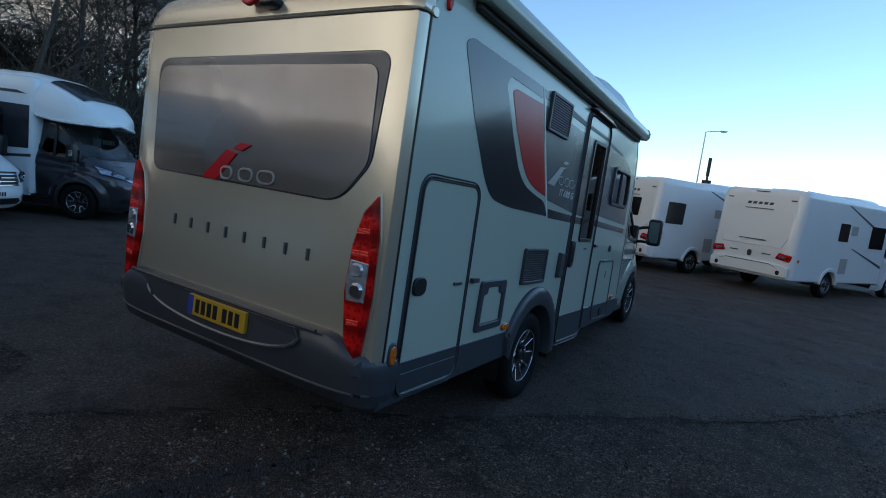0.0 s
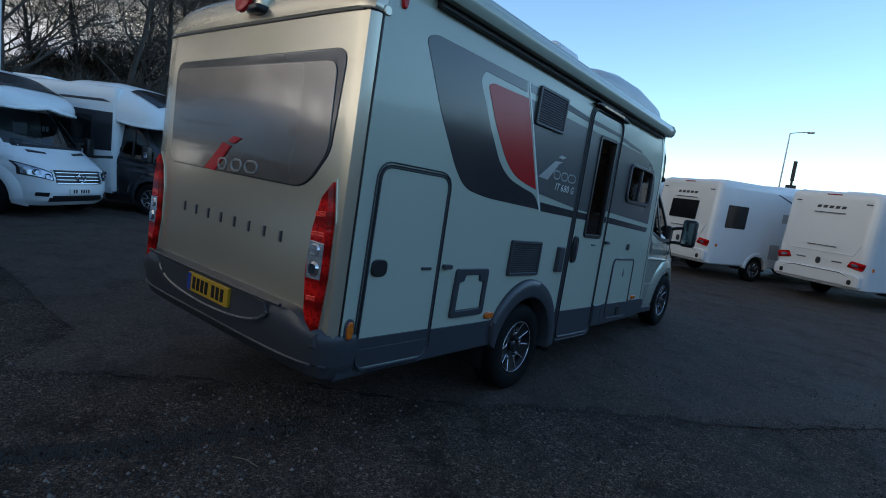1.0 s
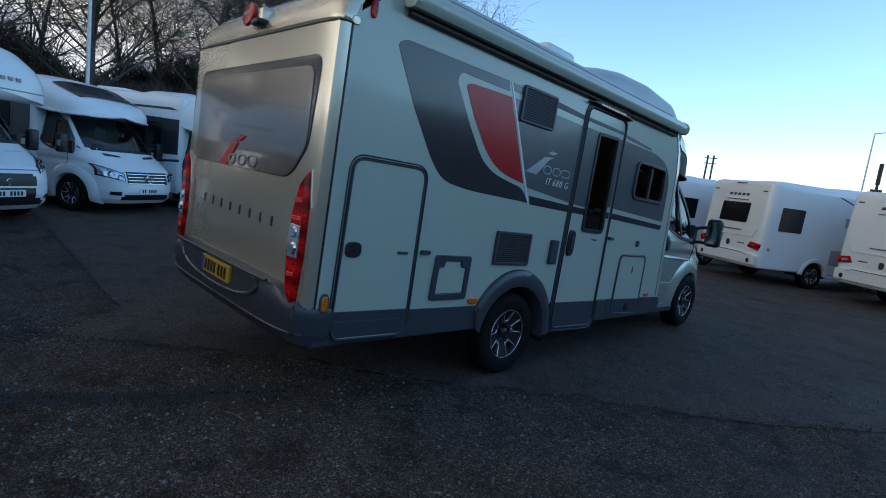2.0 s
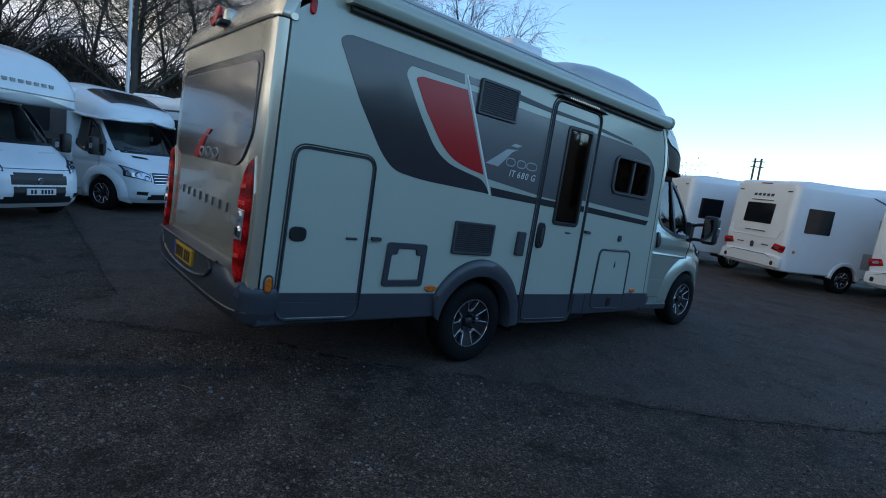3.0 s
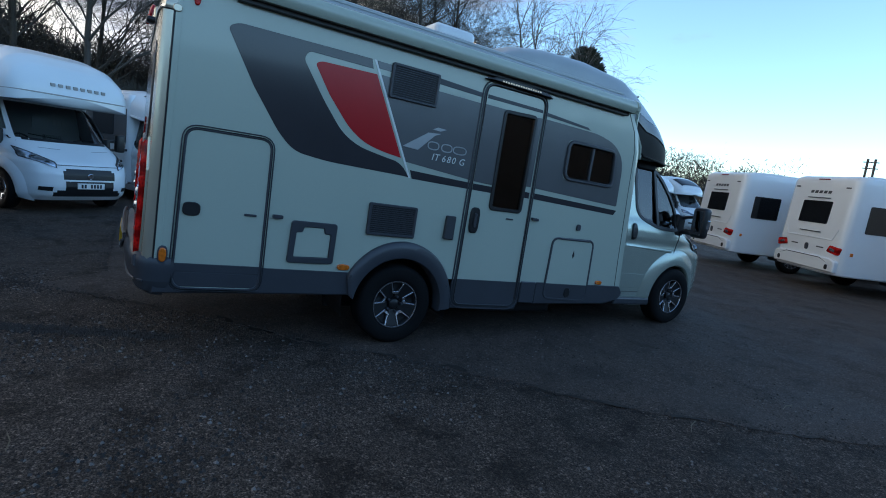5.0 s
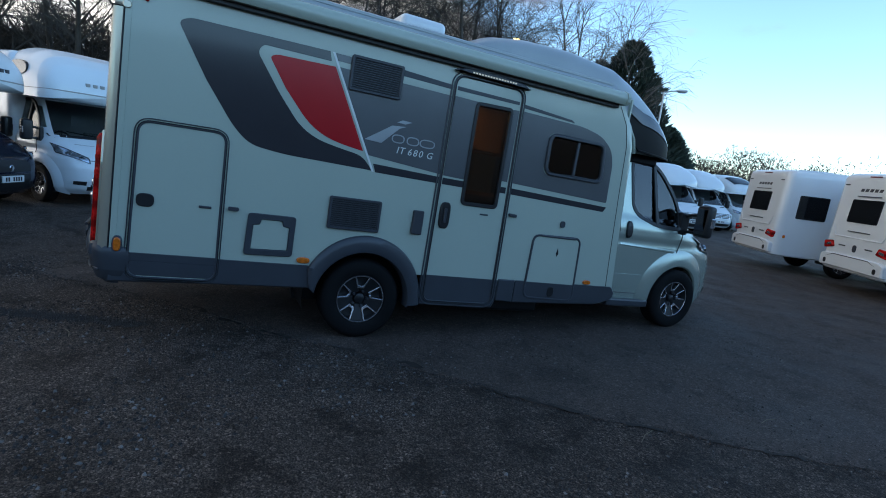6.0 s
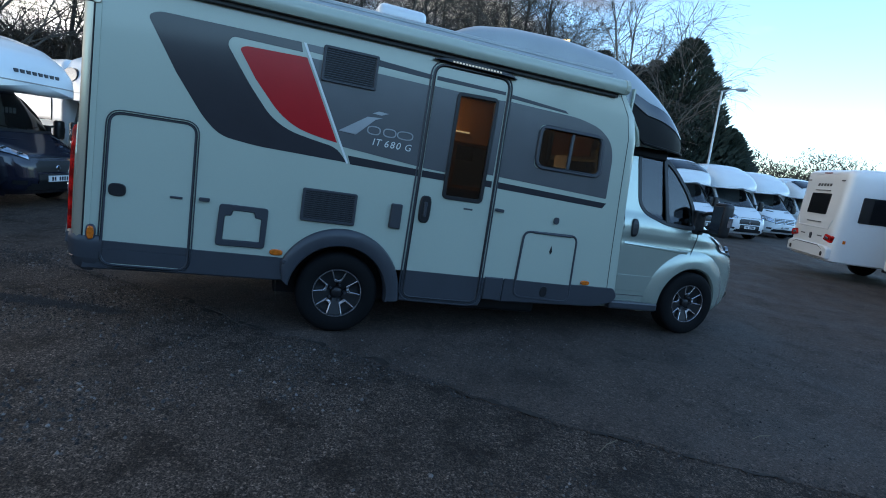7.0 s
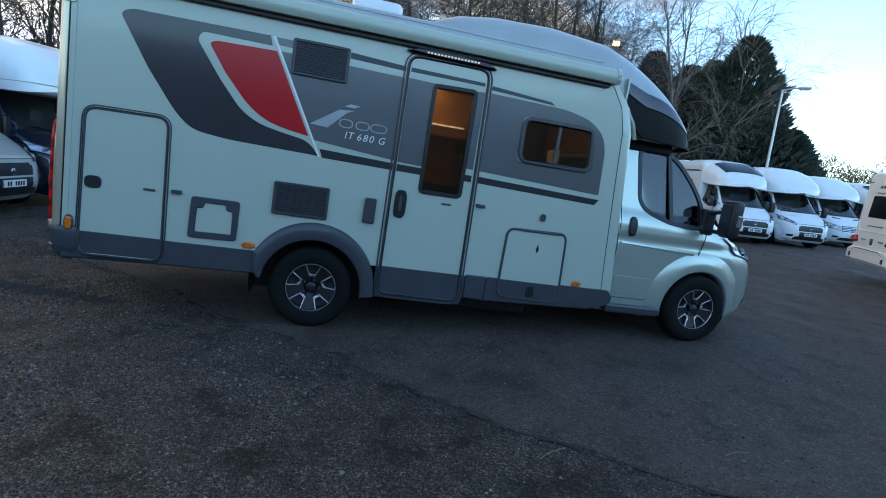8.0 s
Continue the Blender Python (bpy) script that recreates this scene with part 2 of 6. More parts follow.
LEDGLOW = glow("warm_led", (1.0, 0.74, 0.42), 0.45)
STRIPGLOW = glow("pale_awning_led", (1.0, 0.86, 0.62), 0.06)
LAMPGLOW = glow("street_lamp_glow", (1.0, 0.62, 0.24), 3.0)
STEEL = mat("galvanised_steel", (0.46, 0.47, 0.48), 0.45, 0.7, var=0.15)
BARK = mat("grey_bark", (0.060, 0.052, 0.046), 0.9, var=0.35, scale=2, fine=25)
BIRCH = mat("pale_bark", (0.15, 0.125, 0.105), 0.85, var=0.4, scale=3, fine=18)
NEEDLES = mat("dark_conifer_foliage", (0.034, 0.048, 0.036), 0.8, var=0.55, scale=0.7, fine=8)
HEDGE = mat("winter_hedge", (0.046, 0.041, 0.032), 0.9, var=0.5, scale=0.6, fine=7)

def pebbles():
    m, n, l, b = nodes_of("mixed_chippings")
    geo, ramp = n.new("ShaderNodeNewGeometry"), n.new("ShaderNodeValToRGB")
    e = ramp.color_ramp.elements
    e[0].position, e[0].color = 0.0, (0.012, 0.011, 0.010, 1)
    e[1].position, e[1].color = 1.0, (0.21, 0.195, 0.18, 1)
    mid = e.new(0.72)
    mid.color = (0.055, 0.049, 0.045, 1)
    l.new(geo.outputs["Random Per Island"], ramp.inputs["Fac"]), l.new(ramp.outputs["Color"], b.inputs["Base Color"])
    b.inputs["Roughness"].default_value = 0.85
    return m


STONE = pebbles()
CRUMB = mat("asphalt_crumbs", (0.03, 0.027, 0.025), 0.9, var=0.5, scale=9, fine=80)
STRAW = mat("dry_stalk", (0.2, 0.165, 0.11), 0.8, var=0.2)


# ---- shape helpers ----
def part(name, bm, material, parent=None, label="", smooth=False):
    me = bpy.data.meshes.new(name)
    bm.to_mesh(me)
    bm.free()
    me.materials.append(material)
    if smooth:
        me.shade_smooth()
        me.set_sharp_from_angle(angle=radians(38))
    ob = new(name, me)
    ob.parent = parent
    return tagged(ob, label)


def thing(name, label, category, m=None, group="", kind=""):
    ob = new(name)
    if m is not None:
        ob.matrix_basis = m
    return tagged(ob, label, category, group, kind)


def box(x0, x1, y0, y1, z0, z1, bev=0.0, seg=2):
    bm = bmesh.new()
    bmesh.ops.create_cube(bm, size=1)
    for v in bm.verts:
        v.co = Vector(((x0 + x1) / 2 + v.co.x * (x1 - x0), (y0 + y1) / 2 + v.co.y * (y1 - y0), (z0 + z1) / 2 + v.co.z * (z1 - z0)))
    if bev:
        bmesh.ops.bevel(bm, geom=bm.edges[:], offset=bev, segments=seg, profile=0.5, affect="EDGES")
    return bm


def area2(loop):
    return sum(a[0] * b[1] - b[0] * a[1] for a, b in zip(loop, loop[1:] + loop[:1])) / 2


def inset(loop, d):
    """The loop moved inward by d (counterclockwise loops shrink)."""
    out, k = [], len(loop)
    for i in range(k):
        p, q, r = Vector(loop[i - 1]), Vector(loop[i]), Vector(loop[(i + 1) % k])
        a, b = (q - p), (r - q)
        if a.length < 1e-7 or b.length < 1e-7:
            out.append(tuple(q))
            continue
        na, nb = Vector((-a.y, a.x)).normalized(), Vector((-b.y, b.x)).normalized()
        n = na + nb
        n = n / max(0.4, n.length_squared / 2)
        out.append((q.x + n.x * d, q.y + n.y * d))
    return out


def rounded(pts, r, n=5):
    """Rounds a polygon's corners; r one radius or one for each corner."""
    out, k = [], len(pts)
    rs = r if isinstance(r, (list, tuple)) else [r] * k
    for i in range(k):
        p, q, s = Vector(pts[i - 1]), Vector(pts[i]), Vector(pts[(i + 1) % k])
        d = min(rs[i], (p - q).length * 0.49, (s - q).length * 0.49)
        if d < 1e-4:
            out.append(tuple(q))
            continue
        a, b = q + (p - q).normalized() * d, q + (s - q).normalized() * d
        for j in range(n + 1):
            t = j / n
            c = a * (1 - t) ** 2 + q * 2 * t * (1 - t) + b * t ** 2
            out.append((c.x, c.y))
    return out


def side_at(x0):
    return lambda a, b, d: (x0 + d, a, b)


def slab(outer, holes, conv, d0, d1, ch=0.003):
    """A plate with a chamfered front: outline and holes in two dimensions, from depth d0 to d1; conv gives the place."""
    outer = list(outer) if area2(list(outer)) > 0 else list(outer)[::-1]
    holes = [list(h) if area2(list(h)) < 0 else list(h)[::-1] for h in holes]
    loops = [outer] + holes
    bm = bmesh.new()
    rings = []
    for depth, shrink in ((d0, 0), (d1 - ch, 0), (d1, ch)):
        rings.append([[bm.verts.new(conv(a, b, depth)) for a, b in (inset(lp, shrink) if shrink else lp)] for lp in loops])
    tris = tessellate_polygon([[Vector((a, b, 0)) for a, b in lp] for lp in loops])
    for ring, flip in ((rings[0], True), (rings[2], False)):
        flat = [v for lp in ring for v in lp]
        for t in tris:
            f = [flat[i] for i in t]
            if len(set(f)) == 3:
                try:
                    bm.faces.new(f[::-1] if flip else f)
                except ValueError:
                    pass
    for lo, hi in ((rings[0], rings[1]), (rings[1], rings[2])):
        for a, b in zip(lo, hi):
            for i in range(len(a)):
                j = (i + 1) % len(a)
                bm.faces.new((a[i], a[j], b[j], b[i]))
    bmesh.ops.recalc_face_normals(bm, faces=bm.faces)
    return bm


def tube(path, r, conv=None, sides=6, closed=False):
    """A round bar along a line of points; r one radius or one a point."""
    pts = [Vector(conv(*p, 0) if conv else p) for p in path]
    rs = r if isinstance(r, (list, tuple)) else [r] * len(pts)
    bm, rings = bmesh.new(), []
    k = len(pts)
    for i, p in enumerate(pts):
        a, b = (pts[i - 1], pts[(i + 1) % k]) if closed else (pts[max(0, i - 1)], pts[min(k - 1, i + 1)])
        d = (b - a).normalized()
        u = d.orthogonal().normalized() if abs(d.x) > 0.9 else d.cross(Vector((1, 0, 0))).normalized()
        w = d.cross(u)
        rings.append([bm.verts.new(p + (u * math.cos(t) + w * math.sin(t)) * rs[i]) for t in [2 * math.pi * j / sides for j in range(sides)]])
    for i in range(k if closed else k - 1):
        a, b = rings[i], rings[(i + 1) % k]
        for j in range(sides):
            bm.faces.new((a[j], a[(j + 1) % sides], b[(j + 1) % sides], b[j]))
    if not closed:
        bm.faces.new(rings[0][::-1]), bm.faces.new(rings[-1])
    bmesh.ops.recalc_face_normals(bm, faces=bm.faces)
    return bm


def lathe(profile, n=40, axis_at=(0, 0, 0), caps=True):
    """Turns a profile of (offset along x, radius) about the x axis."""
    bm, rings = bmesh.new(), []
    for x, r in profile:
        rings.append([bm.verts.new((axis_at[0] + x, axis_at[1] + r * math.cos(t), axis_at[2] + r * math.sin(t))) for t in [2 * math.pi * j / n for j in range(n)]])
    for a, b in zip(rings, rings[1:]):
        for j in range(n):
            bm.faces.new((a[j], a[(j + 1) % n], b[(j + 1) % n], b[j]))
    if caps:
        bm.faces.new(rings[0]), bm.faces.new(rings[-1][::-1])
    bmesh.ops.recalc_face_normals(bm, faces=bm.faces)
    return bm


def grid_mesh(rows, closed=False):
    bm = bmesh.new()
    vs = [[bm.verts.new(p) for p in row] for row in rows]
    for a, b in zip(vs, vs[1:]):
        k = len(a)
        for j in range(k if closed else k - 1):
            bm.faces.new((a[j], a[(j + 1) % k], b[(j + 1) % k], b[j]))
    bmesh.ops.recalc_face_normals(bm, faces=bm.faces)
    return bm


def even(pts, n):
    """n points spread evenly along a line of points."""
    p = np.array(pts, float)
    s = np.concatenate([[0], np.cumsum(np.linalg.norm(np.diff(p, axis=0), axis=1))])
    t = np.linspace(0, s[-1], n)
    return [tuple(float(np.interp(q, s, p[:, c])) for c in range(p.shape[1])) for q in t]


def lerp(x, xs, ys):
    return float(np.interp(x, xs, ys))


def oval(cy, cz, ry, rz, n=18, p=2.6):
    return [(cy + ry * math.copysign(abs(math.cos(t)) ** (2 / p), math.cos(t)), cz + rz * math.copysign(abs(math.sin(t)) ** (2 / p), math.sin(t))) for t in [2 * math.pi * i / n for i in range(n)]]


def quad(pts, r=0.05, n=5):
    return rounded(pts, r, n)


# ---- ground ----
bm = bmesh.new()
bmesh.ops.create_grid(bm, x_segments=24, y_segments=24, size=600)
ground = part("ground", bm, ASPHALT, None, "dark worn asphalt yard with loose chippings and patches")
tagged(ground, category="ground", kind="structure")
SEAM = [(-2.3, -2.9), (-1.92, -2.45), (-1.65, -2.1), (-1.3, -1.75), (-0.9, -1.3), (-0.23, -0.78), (0.38, -0.02), (0.95, 0.56), (1.48, 1.0), (1.9, 1.5), (2.35, 2.14), (3.2, 3.4), (4.5, 5.5), (8.0, 11.0)]


def ragged(line, n, spread, seed):
    """The line with small uneven wanderings, as a laid edge that has crumbled."""
    pts = even(line, n)
    return [(x + spread * noise.noise(Vector((i * 0.31, seed, 5.0))), y + spread * noise.noise(Vector((i * 0.31, seed, 9.0)))) for i, (x, y) in enumerate(pts)]


newer = part("road", slab(ragged(SEAM, 120, 0.10, 2.0) + [(60, 95), (-150, 95), (-150, -2.25)] + ragged([(-20, -2.25), (-3.0, -2.32)], 60, 0.05, 7.0), [], lambda a, b, d: (a, b, d), -0.02, 0.005, 0.002), ASPHALT_SMOOTH, None, "smoother newer asphalt lane with a crumbled edge")
tagged(newer, category="road", kind="structure")


# unseen walls behind and beside the camera, added to dim reflections and low sky
BRICK = mat("dull_wall_cladding", (0.10, 0.09, 0.085), 0.8, var=0.25, scale=0.4, fine=9)
part("unseen_wall_south", box(-12.0, 19, -18.3, -18.0, 0, 3.4), BRICK, None, "plain unseen wall added to dim reflections and low sky light")["kind"] = "structure"
part("unseen_wall_east", box(19, 19.3, -18.0, 26, 0, 5.2), BRICK, None, "plain unseen wall added to dim reflections and low sky light")["kind"] = "structure"


# ---- wheels ----
def wheel(parent, x, y, z, side=1, r=0.365, rim=0.219, w=0.22, alloy=True, name="wheel"):
    """side 1: the outer face looks along +x."""
    hub = new(name)
    hub.parent = parent
    hub.matrix_basis = pose(x, y, z, 0, 0, 0 if side > 0 else 180)
    part("tyre", lathe([(-w, rim * 0.9), (-w, r * 0.93), (-w * 0.9, r), (-w * 0.15, r), (-0.012, r * 0.955), (0, r * 0.88), (-0.004, rim * 1.12), (-0.018, rim * 1.02), (-0.03, rim * 0.97)], 44, caps=False), RUBBER, hub, smooth=True)
    part("rim", lathe([(-0.02, rim * 1.03), (-0.012, rim), (-0.022, rim * 0.95), (-0.07, rim * 0.9), (-0.1, rim * 0.2), (-0.1, 0.0001)], 40, caps=False), BLACK if alloy else STEEL, hub, smooth=True)
    if alloy:
        for k in range(5):
            for s in (-1, 1):
                c = 2 * math.pi * k / 5 + 0.3

                def at(frac, turn):
                    return (rim * frac * math.cos(c + s * turn), rim * frac * math.sin(c + s * turn))
                poly = [at(0.42, 0.0), at(0.45, 0.32), at(0.97, 0.335), at(0.97, 0.285), at(0.56, 0.20), at(0.52, 0.0)]
                poly = poly if s > 0 else poly[::-1]
                part("spoke", slab(poly, [], lambda p, q, d: (d - 0.016 - 0.055 * (1 - math.hypot(p, q) / rim), p, q), -0.03, 0.0, 0.003), ALLOY, hub)
        for k in range(5):
            c = 2 * math.pi * k / 5 + 0.3 + math.pi / 5
            u, v = Vector((math.cos(c), math.sin(c))), Vector((-math.sin(c), math.cos(c)))
            wide = [tuple(u * rim * 0.25 - v * 0.03), tuple(u * rim * 0.96 - v * 0.06), tuple(u * rim * 0.96 + v * 0.06), tuple(u * rim * 0.25 + v * 0.03)]
            part("spoke_web", slab(wide, [], lambda p, q, d: (d - 0.026 - 0.055 * (1 - math.hypot(p, q) / rim), p, q), -0.03, 0.0, 0.006), BLACK, hub)
        part("rim_edge", tube([(-0.014, rim * 0.985 * math.cos(t), rim * 0.985 * math.sin(t)) for t in np.linspace(0, 2 * math.pi, 49)[:-1]], 0.0045, closed=True), ALLOY, hub, smooth=True)
        part("hub_cap", lathe([(-0.08, rim * 0.22), (-0.045, rim * 0.21), (-0.036, rim * 0.16), (-0.034, 0.0001)], 20), BLACK, hub, smooth=True)
        for k in range(5):
            t = 2 * math.pi * k / 5
            part("wheel_bolt", lathe([(-0.05, 0.011), (-0.025, 0.011), (-0.024, 0.0001)], 6, (0, rim * 0.33 * math.cos(t), rim * 0.33 * math.sin(t))), TRIM, hub)
    return hub


# ---- cab of a panel-van base, shared by all vehicles ----
CZ = [0.24, 0.34, 0.5, 0.75, 0.92, 1.02, 1.15, 1.28, 1.5, 1.75, 2.02]
CU = [0.78, 0.90, 0.95, 0.93, 0.87, 0.72, 0.52, 0.34, 0.12, -0.12, -0.38]
HZ = [0.24, 0.34, 0.55, 0.80, 0.97, 1.0, 1.04, 1.08, 1.18, 1.26, 1.32, 2.02]
HW = [0.98, 1.02, 1.036, 1.052, 1.062, 1.052, 1.050, 1.068, 1.062, 1.038, 1.006, 0.86]
BACK = -1.14
DOOR_GLASS = rounded([(-0.86, 1.42), (-0.905, 1.945), (-0.62, 1.955), (-0.43, 1.84), (-0.22, 1.60), (-0.12, 1.40), (-0.13, 1.235), (-0.5, 1.245), (-0.77, 1.33)], [0.08, 0.07, 0.1, 0.1, 0.1, 0.08, 0.04, 0.1, 0.1], 4)


def inside(p, loop):
    odd = False
    for (ax, ay), (bx, by) in zip(loop, loop[1:] + loop[:1]):
        if (ay > p[1]) != (by > p[1]) and p[0] < (bx - ax) * (p[1] - ay) / (by - ay) + ax:
            odd = not odd
    return odd


def cab_half(z):
    return lerp(z, HZ, HW)


def cab_power(z):
    return lerp(z, [0.24, 1.1, 1.4, 2.02], [5.2, 5.0, 4.4, 4.2])


def cab_front(s, z):
    h, p = cab_half(z), cab_power(z)
    q = min(0.9999, abs(s) / h)
    return BACK + (lerp(z, CZ, CU) - BACK) * (1 - q ** p) ** (1 / p)


def cab_outline(z, n=131):
    p = cab_power(z)
    uf, h = lerp(z, CZ, CU), cab_half(z)
    na, nb = int(n * 0.30), int(n * 0.40)
    edge = 0.946
    qc = (1 - edge ** p) ** (1 / p)
    flank = [(h * (1 - q ** p) ** (1 / p), BACK + (uf - BACK) * q) for q in np.linspace(0, qc, na + 1)[:-1]]
    face = [(h * s, BACK + (uf - BACK) * (1 - abs(s) ** p) ** (1 / p)) for s in np.linspace(edge, -edge, nb + 1)]
    return flank + face + [(-s, u) for s, u in flank[::-1]]


def cab_class(s, u, z, style):
    h = cab_half(z)
    if abs(s) > 0.55 * h and u * u + (z - 0.365) ** 2 < 0.425 ** 2:
        return "none"
    if abs(s) > 0.85 * h and inside((u, z), DOOR_GLASS):
        return "none"
    if 1.33 < z < 1.96 and abs(s) < 0.86 * h and u > lerp(z, CZ, CU) - 0.45:
        return "windscreen"
    if abs(s) < (0.56 if style == "star" else 0.47) and (0.66 if style == "star" else 0.62) < z < (0.92 if style == "star" else 0.83) and u > 0:
        return "grille"
    if abs(s) < 0.62 and 0.32 < z < 0.43 and u > 0:
        return "intake"
    if z < 0.62 and u > 0.47:
        return "bumper"
    return "cab_body"


def cab(parent, ofs, paint, bumper=None, style="fiat", door_paint=None, fine=True):
    shift = Matrix.Translation(ofs)
    n = 131 if fine else 91
    zs = list(np.arange(0.24, 2.03, 0.03 if fine else 0.04))
    rows = [[(s, u, z) for s, u in cab_outline(z, n)] for z in zs]
    sets = {}
    for a, b in zip(rows, rows[1:]):
        for j in range(len(a) - 1):
            q = (a[j], a[j + 1], b[j + 1], b[j])
            c = [sum(v[k] for v in q) / 4 for k in range(3)]
            kind = cab_class(*c, style)
            if kind != "none":
                sets.setdefault(kind, []).append(q)
    looks = {"windscreen": SCREEN if fine else GLASS, "grille": BLACK, "intake": BLACK, "bumper": bumper or paint, "cab_body": paint}
    for kind, quads in sets.items():
        index, verts, faces = {}, [], []
        for q in quads:
            face = []
            for v in q:
                key = tuple(round(c, 4) for c in v)
                if key not in index:
                    index[key] = len(verts)
                    verts.append(v)
                face.append(index[key])
            if len(set(face)) > 2:
                faces.append(list(dict.fromkeys(face)))
        me = bpy.data.meshes.new(kind)
        me.from_pydata(verts, [], faces)
        bm = bmesh.new()
        bm.from_mesh(me)
        bmesh.ops.recalc_face_normals(bm, faces=bm.faces)
        up = sum((f.normal.dot(Vector((f.calc_center_median().x, f.calc_center_median().y + 0.5, 0))) for f in bm.faces))
        if up < 0:
            bmesh.ops.reverse_faces(bm, faces=bm.faces)
        bmesh.ops.transform(bm, matrix=shift, verts=bm.verts)
        part(kind, bm, looks[kind], parent, smooth=True)

    def at(sign, d0=0.0):
        return lambda a, b, d: (ofs[0] + sign * (cab_half(b) + d + d0), ofs[1] + a, ofs[2] + b)

    def small(name, bm, material, label="", smooth=False):
        bmesh.ops.transform(bm, matrix=shift, verts=bm.verts)
        return part(name, bm, material, parent, label, smooth)
    def front_patch(name, s0, s1, low, high, material, d=0.012, label=""):
        rows = []
        for i in range(13):
            s = s0 + (s1 - s0) * i / 12
            a, b = lerp(i / 12, [0, 1], low), lerp(i / 12, [0, 1], high)
            rows.append([(s * (1 + d), cab_front(s, z) + d, z) for z in np.linspace(a, b, 9)])
        return small(name, grid_mesh(rows), material, label, True)
    for sign in (1, -1):
        if style == "star":
            front_patch("headlight_bezel", sign * 0.59, sign * 0.97, (0.72, 0.80), (0.87, 1.03), BLACK, 0.008)
            front_patch("headlight", sign * 0.61, sign * 0.95, (0.735, 0.825), (0.855, 1.0), CLEARLENS, 0.015)
            lamp_at = ((0.68, 0.80, 0.055), (0.82, 0.86, 0.06))
        else:
            front_patch("headlight_bezel", sign * 0.58, sign * 0.965, (0.84, 0.99), (0.955, 1.17), BLACK, 0.008)
            front_patch("headlight", sign * 0.60, sign * 0.955, (0.855, 1.005), (0.94, 1.15), CLEARLENS, 0.015)
            lamp_at = ((0.70, 0.935, 0.045), (0.83, 1.01, 0.055))
        for a, z, r in lamp_at:
            small("lamp_bowl", lathe([(-0.03, r), (0.004, r), (0.010, r * 0.86), (-0.006, r * 0.6), (-0.012, 0.0001)], 18), DIMMIRROR, smooth=True).matrix_basis = Matrix.Translation(Vector(ofs) + Vector((sign * a * 1.014, cab_front(a, z) + 0.016, z))) @ pose(0, 0, 0, 0, 0, 90 - sign * 18) @ Matrix.Translation(-Vector(ofs))
        front_patch("bonnet_vent" if style == "star" else "bonnet_crease", sign * 0.30, sign * 0.66, (1.18, 1.20) if style == "star" else (1.16, 1.175), (1.215, 1.245) if style == "star" else (1.165, 1.18), BLACK if style == "star" else TRIM, 0.006)
        front_patch("fog_light", sign * 0.66, sign * 0.84, (0.42, 0.43), (0.50, 0.50), BLACK, 0.006)
    front_patch("cowl", -0.92, 0.92, (1.285, 1.285), (1.335, 1.335), BLACK, 0.006)
    small("bonnet_seam", tube([(s, cab_front(s, 0.90) + 0.004, 0.90) for s in np.linspace(-0.62, 0.62, 17)], 0.006, sides=5), BLACK)
    dense = even(DOOR_GLASS + DOOR_GLASS[:1], 60)[:-1]
    outer = inset(dense if area2(dense) > 0 else dense[::-1], -0.03)
    for sign in (1, -1):
        part("window_surround", slab(outer, [inset(dense if area2(dense) > 0 else dense[::-1], 0.012)], at(sign, -0.012), -0.01, 0.020, 0.003), BLACK, parent)
        part("door_window", slab(dense, [], at(sign, -0.012), 0.0, 0.006, 0.001), CABGLASS if fine else GLASS, parent)
        part("window_divider", slab([(-0.52, 1.25), (-0.475, 1.25), (-0.545, 1.93), (-0.59, 1.94)], [], at(sign), -0.006, 0.012), BLACK, parent)
        part("door_handle", slab(oval(-0.93, 1.15, 0.045, 0.10), [], at(sign), -0.005, 0.022, 0.008), BLACK, parent)
        part("door_seam", tube(even([(-1.05, 0.42), (-1.07, 1.2), (-1.07, 1.96)], 16), 0.006, at(sign), 5), BLACK, parent)
        part("door_seam", tube(even([(-1.05, 0.40), (-0.45, 0.40)], 6) + even([(-0.40, 0.50), (-0.3, 0.72), (-0.14, 0.86), (-0.08, 1.0), (-0.06, 1.22)], 16), 0.005, at(sign), 5), BLACK, parent)
        def wing(a, b, d, sign=sign):
            h, uf = cab_half(b), lerp(b, CZ, CU)
            q = min(0.999, max(0.0, (a - BACK) / (uf - BACK)))
            return (ofs[0] + sign * (h * (1 - q ** cab_power(b)) ** (1 / cab_power(b)) + d), ofs[1] + a, ofs[2] + b)
        swell = ((0.405, -0.10), (0.405, 0.022), (0.42, 0.040), (0.455, 0.045), (0.505, 0.038), (0.55, 0.022), (0.60, 0.006), (0.63, -0.012))
        flared = [[wing(r * math.cos(t), 0.365 + r * math.sin(t), d) for r, d in swell] for t in np.linspace(-0.25, math.pi + 0.25, 44)]
        part("arch_lip", grid_mesh(flared), door_paint or paint, parent, "", True)
        well = [[(sign * x, 0.43 * math.cos(t), 0.365 + 0.43 * math.sin(t)) for x in (0.5, 1.0)] for t in np.linspace(-0.3, math.pi + 0.3, 20)]
        small("wheel_well", grid_mesh(well), BLACK)
        small("mirror_arm", tube([(sign * 0.99, -0.05, 1.38), (sign * 1.10, -0.03, 1.42), (sign * 1.22, -0.02, 1.44)], 0.022), BLACK)
        small("mirror_arm", tube([(sign * 0.99, -0.05, 1.20), (sign * 1.10, -0.03, 1.22), (sign * 1.22, -0.02, 1.22)], 0.022), BLACK)
        small("mirror_base", box(*sorted((sign * 0.97, sign * 1.05)), -0.13, 0.02, 1.17, 1.44, 0.02), BLACK)
